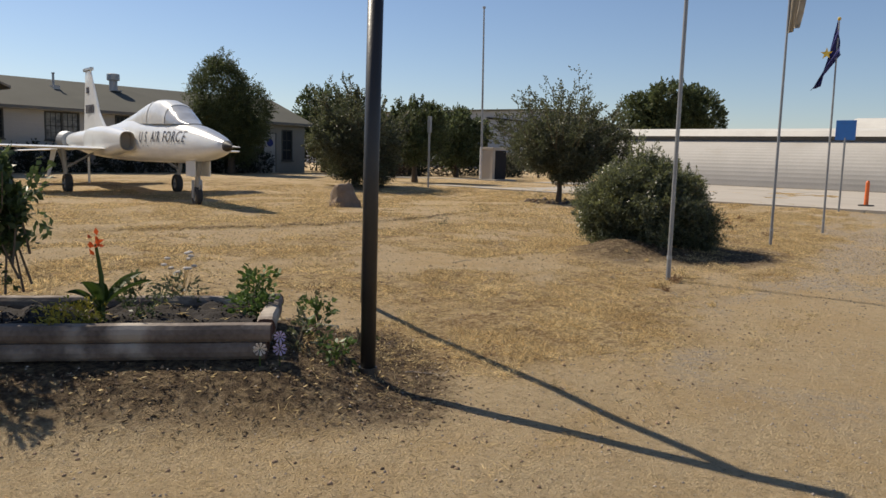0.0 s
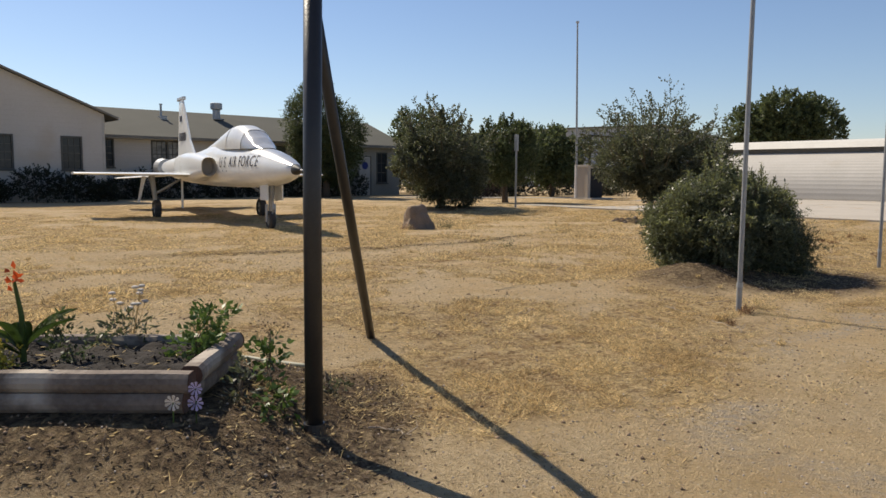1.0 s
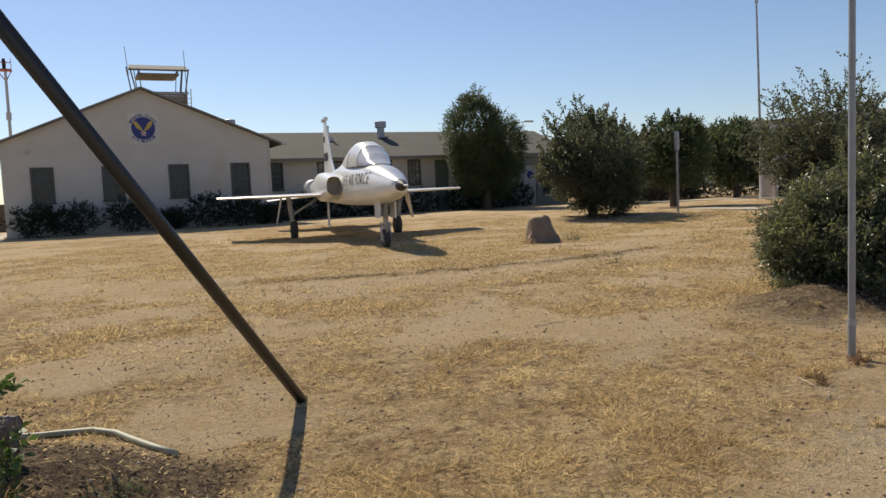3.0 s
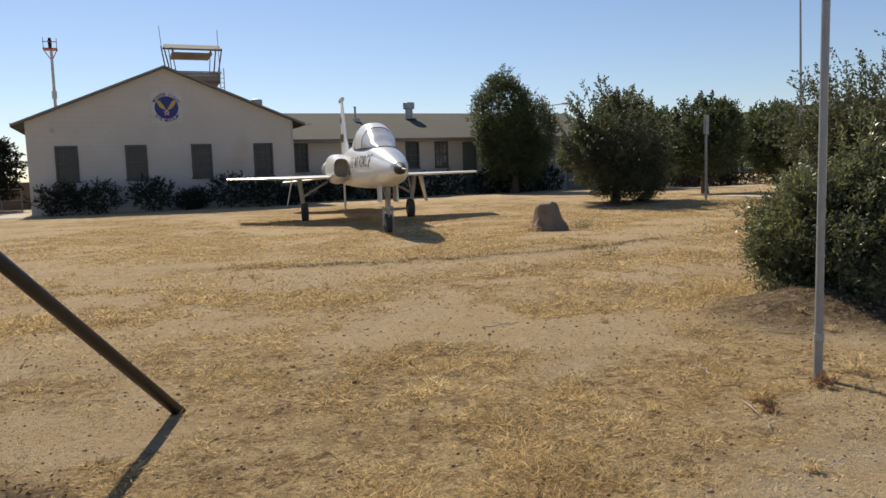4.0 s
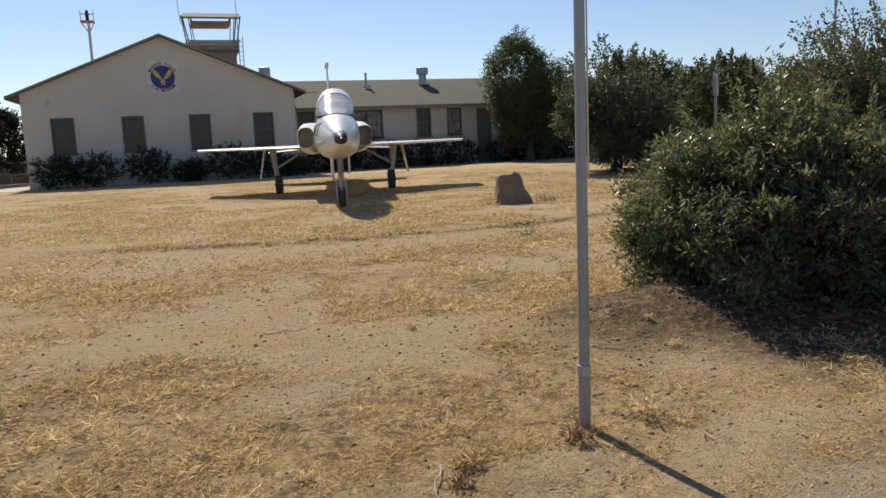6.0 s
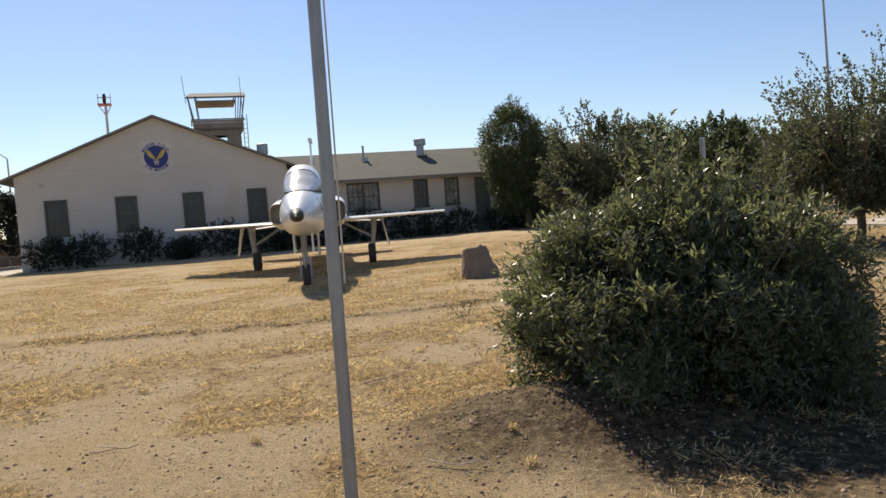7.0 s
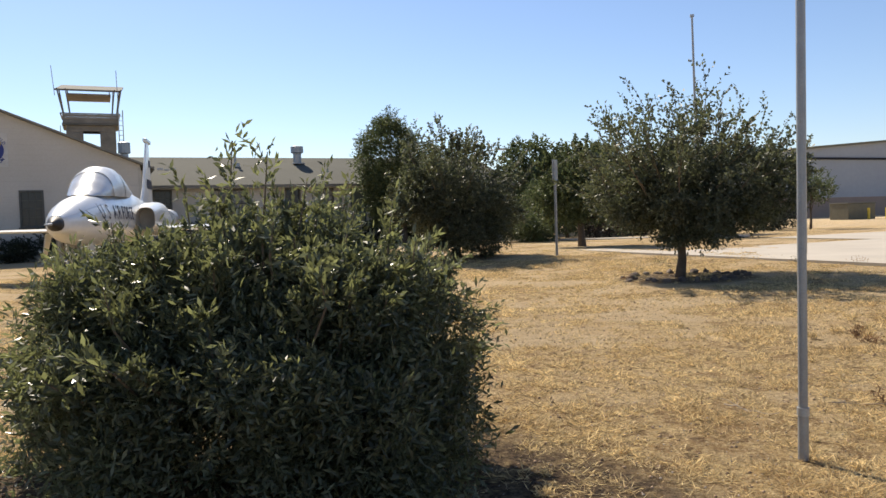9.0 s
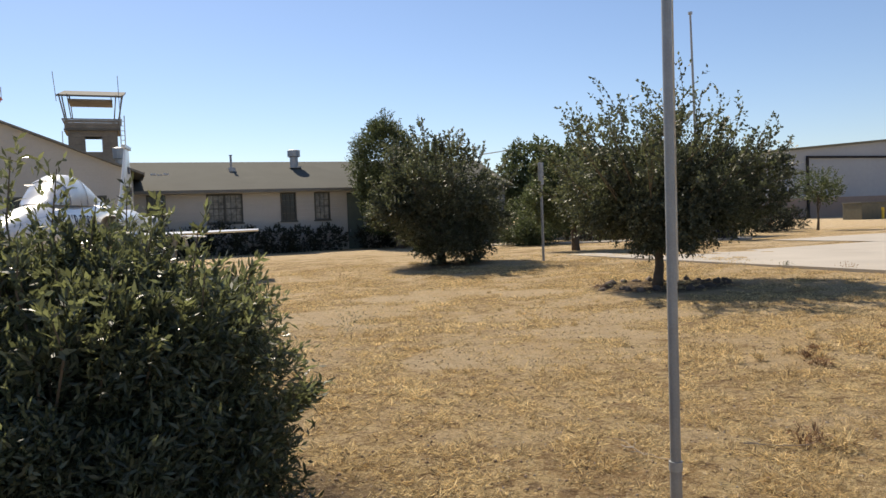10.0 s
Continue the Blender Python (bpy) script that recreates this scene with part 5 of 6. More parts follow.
part("soil", bm, M["soil"], bed, "dark crumbly soil", smooth=True)
part("soil_fill", boxed(-BL, -0.12, 0.08, BD - 0.08, -0.04, 0.09), M["soil"], bed)

rngB = np.random.RandomState(8)
n = 900
soil_spots = n
lx, ly = rngB.uniform(-BL + 0.1, -0.15, n), rngB.uniform(0.1, BD - 0.1, n)
sz = rngB.uniform(0.004, 0.014, n) * rngB.uniform(0.5, 1, n)
zz = np.array([0.15 + 0.06 * noise.noise(Vector((a * 4, c * 4, 1))) + 0.04 * noise.noise(Vector((a * 13, c * 13, 5))) for a, c in zip(lx, ly)])
ov = np.array([(1, 0, 0), (0, 1, 0), (-1, 0, 0), (0, -1, 0), (0, 0, 0.8), (0, 0, -0.8)])
V = (np.stack([lx, ly, zz], 1)[:, None, :] + ov[None] * sz[:, None, None] * rngB.uniform(0.5, 1.4, (n, 6, 1))).reshape(-1, 3)
ot = np.array([(0, 1, 4), (1, 2, 4), (2, 3, 4), (3, 0, 4), (1, 0, 5), (2, 1, 5), (3, 2, 5), (0, 3, 5)])
mesh_np("soil_clods", V, (ot[None] + 6 * np.arange(n)[:, None, None]).reshape(-1, 3), M["soil"], bed)["kind"] = "stuff"
n = 260
k = rngB.randint(0, 900, n)
P = np.stack([lx[k], ly[k], zz[k] + 0.012], 1)
V, F = leaf_cards(rngB, P, rngB.normal(size=(n, 3)) * np.array([1, 1, 0.3]), 0.07, 0.008, 0.2)
mesh_np("stalk", V, F, M["straw"], bed)["kind"] = "stuff"

hose = bmesh.new()
tube(hose, [(hx, hy, gz(hx, hy) + 0.018) for hx, hy in ((2.8, 7.5), (2.92, 7.57), (3.05, 7.6), (3.2, 7.62), (3.35, 7.58), (3.47, 7.45), (3.55, 7.27), (3.64, 7.05), (3.74, 6.88))], 0.02, 8)
tagged(part("garden_hose", hose, M["hose"], smooth=True), "faded green garden hose lying on the ground", "hose")

# ---- trees and shrubs ----
def spikes(rng, starts, dirs, lengths, per, leaf, width):
    """Free shoots that stand out of a crown: thin stems and their leaves."""
    bm = bmesh.new()
    O, D, T = [], [], []
    for s, d, ln in zip(starts, dirs, lengths):
        s, d = Vector(s), Vector(d).normalized()
        bend = Vector(rng.normal(size=3)) * 0.12 * ln
        mid, e = s + d * ln * 0.5 + bend, s + d * ln + bend * 0.6
        tube(bm, [s - d * 0.2, mid, e], [0.009, 0.006, 0.003], 4, cap=False)
        for k in range(5):
            q = 0.15 + 0.19 * k
            O.append(s.lerp(e, q)[:])
            D.append((d + Vector(rng.normal(size=3)) * 0.7)[:])
            T.append(ln * 0.26)
        for k in range(3):
            O.append(s.lerp(mid, 0.4 + 0.5 * k) if k < 2 else mid)
            D.append((e - mid) + Vector(rng.normal(size=3)) * 0.25 * ln * (k < 2))
            T.append(ln * 0.5)
    return bm, twig_leaves(rng, np.array([v[:] for v in O]), np.array([v[:] for v in D]), np.array(T), per, leaf * 1.1, width * 1.45)


def tree(name, at, label, seed, blobs, trunk, twigs, per, leaf, width, mt, twig_len=0.28, shoots=(), inner=0.45, rough=0.25, up=0.35, category="tree", group="", low=0.03, bark="bark", limbs=9, clump=0, spread=0.8):
    rng = np.random.RandomState(seed)
    t = thing(name, pose(*at), label, category, group)
    P, d = shell_points(rng, blobs, twigs, inner, rough, low=low, clump=clump)
    ways = d + np.array([0, 0, up]) + rng.normal(size=P.shape) * 0.45
    groups = [twig_leaves(rng, P, ways, twig_len * rng.uniform(0.6, 1.3, (twigs, 1)), per, leaf, width, spread)]
    if shoots:
        S = np.array([s[:3] for s in shoots])
        bm, g = spikes(rng, S, [s[3:6] for s in shoots], [s[6] for s in shoots], max(6, per) + 4, leaf, width)
        part("spray", bm, M["twig"], t)["kind"] = "stuff"
        groups.append(g)
    V, F = join_vf(groups)
    mesh_np("crown", V, F, mt, t)
    if trunk:
        (tx, ty, tz), r = trunk
        pick = rng.choice(len(P), limbs)
        part("trunk", branch_tree(rng, (0, 0, -0.1), (tx, ty, tz), r, [P[i] * np.array([0.85, 0.85, 0.95]) for i in pick], 1), M[bark], t, smooth=True)
    return t


def rand_shoots(rng, n, cx, cy, rx, ry, z, zv, ln, spread=0.5):
    out = []
    for k in range(n):
        a, q = rng.uniform(0, 2 * math.pi), rng.uniform(0, 1) ** 0.7
        x, y = math.cos(a) * q, math.sin(a) * q
        out.append((cx + x * rx, cy + y * ry, z + zv * (1 - q * q), x * spread, y * spread, 1.0, ln * rng.uniform(0.6, 1.3)))
    return out


rb = np.random.RandomState(21)
# the big olive-like bush by the path
bush_blobs = [(-0.05, 0, 0.6, 0.95, 0.8, 0.58), (-0.62, 0.1, 0.57, 0.58, 0.6, 0.54), (0.42, -0.1, 0.58, 0.5, 0.65, 0.54), (0.0, 0.05, 0.82, 0.75, 0.6, 0.3), (-0.2, -0.45, 0.42, 0.85, 0.48, 0.42), (0.5, -0.4, 0.34, 0.4, 0.42, 0.32), (-0.92, 0.15, 0.27, 0.34, 0.34, 0.27), (0.42, -0.7, 0.3, 0.4, 0.36, 0.28), (0.5, -0.02, 0.84, 0.45, 0.5, 0.32), (0.1, 0.1, 1.0, 0.34, 0.34, 0.2), (-0.68, 0.1, 0.84, 0.36, 0.42, 0.27)]
shoots = rand_shoots(rb, 90, 0.0, 0, 0.92, 0.7, 0.72, 0.4, 0.3) + [(-0.1, 0.11, 1.05, 0.0, 0.0, 1, 0.7), (-0.02, 0.16, 1.05, 0.1, 0, 1, 0.6), (-0.18, 0.15, 1.05, -0.12, 0, 1, 0.55), (0.32, 0.1, 1.05, 0.06, 0.05, 1, 0.55), (0.6, -0.1, 0.9, 0.15, 0.0, 1, 0.55), (-0.35, 0.1, 1.0, -0.1, 0, 1, 0.6), (0.35, 0.3, 1.1, 0.1, 0.1, 1, 0.45), (0.45, 0.1, 1.05, 0.2, 0.1, 1, 0.55), (-0.62, 0.1, 0.85, -0.2, 0.1, 1, 0.55), (0.2, -0.1, 1.05, 0.1, 0, 1, 0.55), (0.75, 0.0, 0.75, 0.35, 0, 1, 0.45)]
for k in range(30):
    a = rb.uniform(-0.3, math.pi * 2)
    shoots.append((-0.05 + math.cos(a) * 0.98, math.sin(a) * 0.76, rb.uniform(0.2, 0.65), math.cos(a), math.sin(a), 0.7, rb.uniform(0.2, 0.4)))
tree("bush", (11.18, 7.92, gz(11.2, 8.0)), "large grey-green olive-leaved bush growing on an earth mound", 11, bush_blobs, ((0, 0, 0.5), 0.04), 17500, 10, 0.056, 0.0145, M["olive"], 0.17, shoots, inner=0.4, rough=0.5, category="bush", low=0.06, limbs=26, clump=80, up=0.3, spread=1.5)

# oak-like tree beyond the field
oak_blobs = [(0.35, 0, 1.75, 1.6, 1.6, 0.75), (1.15, 0, 1.6, 1.25, 1.35, 0.85), (-0.8, 0.2, 1.65, 0.85, 1.0, 0.6), (0.65, 0, 2.1, 1.2, 1.15, 0.6), (-0.3, 0, 2.05, 0.85, 1.0, 0.5), (0.5, 0, 1.3, 1.5, 1.4, 0.45), (-0.5, -0.6, 1.15, 0.7, 0.7, 0.35)]
shoots = rand_shoots(rb, 64, 0.25, 0, 2.0, 1.8, 1.75, 0.75, 1.05, 1.1) + [(0.35, -0.2, 2.7, 0.0, 0, 1, 1.5), (0.5, -0.1, 2.6, 0.1, 0, 1, 1.3), (-0.9, 0, 2.3, -0.35, 0, 1, 1.45), (-1.2, 0, 2.1, -0.5, 0, 1, 1.3), (1.3, 0, 2.4, 0.3, 0, 1, 1.3), (1.6, 0.2, 2.3, 0.4, 0, 1, 1.2), (-1.5, 0.1, 1.9, -0.8, 0, 0.7, 1.1)]
for k in range(26):
    a = rb.uniform(0, math.pi * 2)
    shoots.append((0.2 + math.cos(a) * 1.95, math.sin(a) * 1.7, rb.uniform(1.4, 2.7), math.cos(a), math.sin(a), 0.45, rb.uniform(0.4, 0.8)))
tree("oak_tree", (21.0, 15.73, 0.03), "small spreading live oak with twiggy grey-green crown", 12, oak_blobs, ((0.15, 0, 1.3), 0.085), 9500, 8, 0.075, 0.036, M["oak"], 0.25, shoots, inner=0.3, rough=0.5, limbs=26, low=0.8, clump=120)

t2_blobs = [(0.05, 0, 1.7, 1.6, 1.6, 1.25), (-0.6, 0, 1.9, 1.15, 1.2, 1.0), (0.9, 0, 1.6, 1.2, 1.2, 1.05), (0.1, 0, 2.4, 1.25, 1.2, 0.8), (0.2, 0, 0.9, 1.4, 1.3, 0.7)]
shoots = rand_shoots(rb, 50, 0.1, 0, 1.8, 1.6, 2.2, 0.85, 0.9, 0.7) + [(-0.4, 0, 3.3, -0.1, 0, 1, 0.9)]
for k in range(18):
    a = rb.uniform(0, math.pi * 2)
    shoots.append((math.cos(a) * 1.7, math.sin(a) * 1.5, rb.uniform(1.0, 2.6), math.cos(a), math.sin(a), 0.4, rb.uniform(0.35, 0.6)))
tree("oak_tree", (20.3, 24.7, 0.08), "rounded bushy live oak branching close to the ground", 13, t2_blobs, ((0, 0, 1.2), 0.13), 8500, 8, 0.085, 0.045, M["oak"], 0.26, shoots, inner=0.35, rough=0.42, limbs=20, low=0.2, clump=115)

t3_blobs = [(0, 0, 2.2, 1.5, 1.5, 1.3), (0.5, 0, 2.7, 1.1, 1.1, 0.9), (-0.7, 0, 1.7, 1.0, 1.0, 0.8)]
tree("oak_tree", (27.0, 27.7, 0.12), "small dark live oak beside a concrete path", 14, t3_blobs, ((0, 0, 1.7), 0.13), 4500, 8, 0.1, 0.055, M["green"], 0.28, rand_shoots(rb, 30, 0, 0, 1.4, 1.4, 2.8, 0.7, 0.5), limbs=14, inner=0.35, low=0.6, clump=60)

tt_blobs = [(-0.7, 0, 4.15, 1.5, 1.5, 2.1), (-0.6, 0, 2.5, 1.35, 1.4, 1.6), (0.95, 0, 3.4, 1.15, 1.4, 1.9), (0.6, 0, 2.1, 1.25, 1.4, 1.3)]
tree("tree", (24.3, 39.2, 0.1), "tall dense rounded evergreen tree against white building", 15, tt_blobs, ((0, 0, 2.2), 0.2), 17000, 8, 0.095, 0.045, M["green"], 0.2, (), inner=0.55, rough=0.18, up=0.05, limbs=12, low=0.4, clump=30)

for (x, y, s, hgt, seed) in ((34.3, 43.2, 1.25, 5.8, 31), (36.8, 44.5, 1.2, 5.3, 32), (37.2, 33.6, 1.15, 4.2, 33), (41.0, 49.0, 1.8, 5.4, 34), (47.0, 52.0, 1.9, 5.0, 39), (54.0, 55.0, 2.0, 5.0, 40)):
    bl = [(0, 0, hgt * 0.62, 1.5 * s, 1.5 * s, hgt * 0.33), (0.7 * s, 0, hgt * 0.5, 1.1 * s, 1.1 * s, hgt * 0.3), (-0.7 * s, 0, hgt * 0.48, 1.0 * s, 1.1 * s, hgt * 0.28)]
    tree("tree", (x, y, 0.1), "leafy green tree standing beyond the lawn", seed, bl, ((0, 0, hgt * 0.5), 0.14), 2200, 8, 0.19, 0.11, M["green"], 0.4, (), inner=0.4, clump=35, limbs=8, group="trees beyond the lawn", low=0.5)
tree("tree", (45.2, 32.7, 0.1), "thin young tree with sparse crown beside concrete", 35, [(0, 0, 2.4, 1.2, 1.1, 0.75), (0.5, 0, 2.0, 0.8, 0.8, 0.5)], ((0.1, 0, 1.9), 0.06), 500, 8, 0.11, 0.06, M["green"], 0.35, (), inner=0.2, limbs=8, low=0.5)
tree("tree", (59.0, 29.5, 0.0), "large leafy green tree rising behind the hut", 36, [(0, 0, 5.9, 2.6, 2.6, 2.0), (1.2, -1.9, 5.2, 2.0, 2.0, 1.7), (-1.2, 1.8, 5.1, 1.9, 1.9, 1.6), (0.5, 0, 4, 2.5, 2.5, 2)], ((0, 0, 4), 0.3), 3600, 9, 0.24, 0.14, M["green"], 0.45, (), inner=0.45, clump=40, limbs=10, low=1.0)
tree("tree", (-3.2, 46.0, 0.1), "dark rounded tree beside the building corner", 37, [(0, 0, 3.0, 2.2, 2.2, 1.7), (1.2, 0, 2.2, 2.0, 2.0, 1.3), (-1.4, 0, 3.3, 1.9, 1.9, 1.6), (-3.0, 0, 2.8, 2.0, 2, 1.6), (1.6, 0, 1.7, 1.6, 1.6, 0.9)], ((0, 0, 2.4), 0.22), 4200, 8, 0.17, 0.095, M["dark_leaf"], 0.35, (), inner=0.4, clump=50, limbs=12, low=0.7)
tree("bush", (43.0, 33.8, 0.1), "low reddish green shrub beside concrete", 38, [(0, 0, 0.7, 1.1, 0.9, 0.7)], ((0, 0, 0.4), 0.05), 420, 8, 0.12, 0.06, M["dark_leaf"], 0.3, (), limbs=6, category="bush")

for k in range(7):
    tree("shrub", (32.8 + 2.3 * k, 47.6 + 0.4 * (k % 2), 0.1), "tall dark overgrown shrub behind a wire fence", 140 + k, [(0, 0, 1.6, 1.5, 1.0, 1.5), (0.5, 0, 2.3, 0.9, 0.8, 0.8)], ((0, 0, 1.0), 0.06), 520, 8, 0.17, 0.09, M["dark_leaf"], 0.35, (), inner=0.4, category="shrub", group="shrubs behind the fence", limbs=6, low=0.1, clump=30)

for k, (x, y, h) in enumerate(((30.6, 36.2, 2.6), (32.8, 37.4, 3.1), (35.2, 38.0, 2.7), (37.8, 38.2, 2.9), (29.0, 34.4, 1.5))):
    tree("tree", (x, y, 0.1), "low dark bushy tree behind the concrete path", 240 + k, [(0, 0, h * 0.55, 1.3, 1.1, h * 0.45), (0.6, 0, h * 0.4, 1.0, 0.9, h * 0.38), (-0.6, 0, h * 0.4, 1.0, 0.9, h * 0.36)], ((0, 0, h * 0.4), 0.09), 1500, 8, 0.11, 0.055, M["oak"] if k % 2 else M["green"], 0.3, (), inner=0.35, rough=0.4, clump=35, limbs=8, group="trees behind the path", low=0.15)

# ring of dark stones round the oak
rngR = np.random.RandomState(15)
for k in range(26):
    a = 2 * math.pi * k / 26
    bm = bmesh.new()
    bmesh.ops.create_icosphere(bm, subdivisions=2, radius=1.0)
    sx, sy, sz = rngR.uniform(0.06, 0.14), rngR.uniform(0.05, 0.1), rngR.uniform(0.04, 0.1)
    for v in bm.verts:
        q = 1 + 0.6 * lump(v.co, 1.7, k * 2.1)
        v.co = Vector((v.co.x * sx * q, v.co.y * sy * q, v.co.z * sz * q))
    ring = rngR.uniform(0.8, 1.15)
    sx, sy = 21.05 + math.cos(a) * 1.25 * ring, 15.7 + math.sin(a) * 0.95 * ring
    o = tagged(part("stone", bm, M["edge_stone"], smooth=True), "dark rough stone in a ring round the oak", "stone", "stones round the oak")
    o.matrix_world = pose(sx, sy, gz(sx, sy) + 0.0, 0, 0, math.degrees(a))

# clipped dark shrubs along the walls
rngS = np.random.RandomState(51)
for (x, y, rx, h) in ((2.2, 37.5, 0.85, 1.25), (3.6, 37.4, 0.95, 1.2), (5.8, 37.45, 0.85, 1.35), (7.4, 37.6, 0.6, 0.8), (9.0, 37.45, 0.95, 1.4), (10.6, 37.5, 0.85, 1.1), (11.7, 37.5, 0.6, 0.8)):
    tree("shrub", (x, y, 0.05), "dark leggy shrub in front of the white wall", int(x * 10), [(0, 0, h * 0.55, rx, 0.5, h * 0.5), (rx * 0.4, 0, h * 0.7, rx * 0.5, 0.4, h * 0.35), (-rx * 0.45, 0, h * 0.65, rx * 0.45, 0.4, h * 0.35)], ((0, 0, 0.4), 0.035), 300, 8, 0.12, 0.055, M["dark_leaf"], 0.25, (), inner=0.3, rough=0.45, category="shrub", group="shrubs along the wall", limbs=6, low=0.1)
for k in range(12):
    x = 13.6 + 1.25 * k + rngS.uniform(-0.2, 0.2)
    if 22.2 < x < 23.2:
        continue
    h = rngS.uniform(1.2, 1.55)
    tree("shrub", (x, 40.9, 0.05), "low dark clipped hedge shrub below windows", 60 + k, [(0, 0, h * 0.5, 0.8, 0.55, h * 0.5)], ((0, 0, 0.4), 0.035), 260, 8, 0.12, 0.055, M["dark_leaf"], 0.2, (), inner=0.45, rough=0.3, category="shrub", group="hedge shrubs along the wing", limbs=5, low=0.1)
for k in range(9):
    tree("shrub", (33.5 + 1.7 * k, 35.5 + 0.3 * (k % 3), 0.1), "dry brownish shrub in a border beyond concrete", 80 + k, [(0, 0, 0.6, 1.0, 0.7, 0.6)], ((0, 0, 0.3), 0.03), 200, 8, 0.13, 0.06, M["dark_leaf"] if k % 3 else M["litter"], 0.25, (), inner=0.3, category="shrub", group="border shrubs", limbs=5, low=0.1)

# ---- plants of the raised bed ----
def sprig(name, at, label, seed, blobs, n, per, leaf, width, mt, tl=0.08, category="plant"):
    return tree(name, at, label, seed, blobs, ((0, 0, 0.12), 0.008), n, per, leaf, width, mt, tl, (), inner=0.2, rough=0.3, category=category, group="bed plants", limbs=7, bark="twig", low=0.0)


sprig("green_plant", (2.66, 6.5, 0.28), "bushy bright green plant in the raised bed", 91, [(0, 0, 0.05, 0.1, 0.1, 0.06), (0.12, 0.13, 0.12, 0.07, 0.07, 0.07), (0.24, 0.26, 0.17, 0.06, 0.06, 0.06)], 90, 6, 0.05, 0.026, M["bright_leaf"])
sprig("green_plant", (2.08, 6.85, 0.27), "small green seedling plant in the raised bed", 92, [(0, 0, 0.1, 0.09, 0.09, 0.12)], 50, 5, 0.04, 0.02, M["green"])
sprig("yellow_flower", (1.64, 6.8, 0.28), "low clump of yellow flowers in the bed", 93, [(0, 0, 0.07, 0.17, 0.12, 0.08)], 120, 5, 0.03, 0.016, M["yellow_leaf"], 0.05)
sprig("green_plant", (2.97, 6.22, gz(2.97, 6.22)), "leggy green plant with withered heads outside the bed", 94, [(0, 0, 0.14, 0.07, 0.07, 0.12), (0.03, 0.02, 0.27, 0.05, 0.05, 0.07)], 22, 6, 0.055, 0.03, M["bright_leaf"])
sprig("withered_flower", (3.0, 6.25, gz(2.97, 6.22) + 0.05), "thin withered brown flower stalks beside the bed", 194, [(0, 0, 0.3, 0.08, 0.08, 0.05)], 22, 4, 0.02, 0.008, M["litter"], 0.05, category="flower")
sprig("green_plant", (2.86, 5.84, gz(2.86, 5.84)), "low green weed at the foot of black post", 95, [(-0.02, 0.0, 0.08, 0.06, 0.06, 0.09)], 18, 6, 0.05, 0.028, M["bright_leaf"])
sprig("green_plant", (2.74, 6.08, gz(2.74, 6.08)), "small grey-green weed beside the timber end", 99, [(0, 0, 0.08, 0.06, 0.06, 0.09)], 24, 5, 0.045, 0.022, M["oak"])
sprig("green_plant", (2.45, 7.1, 0.27), "sparse grey-green plant in the raised bed", 96, [(0, -0.05, 0.08, 0.14, 0.1, 0.08)], 60, 5, 0.045, 0.018, M["oak"])
sprig("weed", (3.4, 6.3, gz(3.4, 6.3)), "low weed on bare soil beside the bed", 97, [(0, 0, 0.02, 0.16, 0.12, 0.02)], 34, 5, 0.03, 0.014, M["oak"], 0.03)

canna = thing("canna_lily", pose(1.87, 6.9, 0.26), "canna lily with broad green leaves and orange flower", "flower", "bed plants")
part("stem", tubed([(0, 0, 0), (0.0, 0, 0.3), (-0.03, 0, 0.5)], [0.018, 0.014, 0.008], 6), M["bright_leaf"], canna)


def broad_leaf(base, tip, w, droop):
    b, t = Vector(base), Vector(tip)
    s = (t - b).cross(Vector((0, 0, 1))).normalized()
    bm = bmesh.new()
    rows = []
    for i in range(9):
        k = i / 8
        c = b.lerp(t, k) + Vector((0, 0, droop * math.sin(math.pi * k)))
        ww = w * math.sin(math.pi * min(1, 0.08 + k * 0.92)) ** 0.7
        rows.append([bm.verts.new(c + s * ww * q + Vector((0, 0, abs(q) * ww * 0.5))) for q in (-0.5, 0, 0.5)])
    for r0, r1 in zip(rows, rows[1:]):
        for k in range(2):
            bm.faces.new((r0[k], r0[k + 1], r1[k + 1], r1[k]))
    bmesh.ops.solidify(bm, geom=list(bm.faces), thickness=0.002)
    return bm


for a, ln, up in ((0.1, 0.3, 0.26), (2.6, 0.2, 0.17), (3.7, 0.2, 0.26), (-0.75, 0.3, 0.24), (1.4, 0.13, 0.2), (3.1, 0.2, 0.1)):
    part("leaf", broad_leaf((0, 0, 0.04 + up * 0.3), (math.cos(a) * ln, math.sin(a) * ln, 0.04 + up), 0.105, 0.03), M["bright_leaf"], canna, smooth=True)
rngC = np.random.RandomState(5)
V, F = leaf_cards(rngC, np.array([-0.03, 0, 0.49]) + rngC.normal(size=(16, 3)) * np.array([0.016, 0.016, 0.025]), rngC.normal(size=(16, 3)) + np.array([0, 0, 0.8]), 0.05, 0.03)
mesh_np("petals", V, F, M["orange_petal"], canna)["kind"] = "stuff"

white = thing("dried_flower", pose(2.5, 7.12, 0.27), "pale dried flower heads on thin stalks", "flower", "bed plants")
for k in range(11):
    a = rngC.uniform(0, 6.28)
    tip = Vector((math.cos(a) * rngC.uniform(0.02, 0.15), math.sin(a) * 0.09, rngC.uniform(0.22, 0.42)))
    part("stalk", tubed([(tip.x * 0.2, tip.y * 0.2, 0), (tip.x * 0.7, tip.y * 0.7, tip.z * 0.6), tip[:]], 0.0022, 5), M["straw"], white)
    bm = bmesh.new()
    bmesh.ops.create_uvsphere(bm, u_segments=10, v_segments=6, radius=0.017, matrix=Matrix.Translation(tip) @ Matrix.Diagonal((1.25, 1.25, 0.6, 1)))
    part("flower_head", bm, M["white_petal"], white)

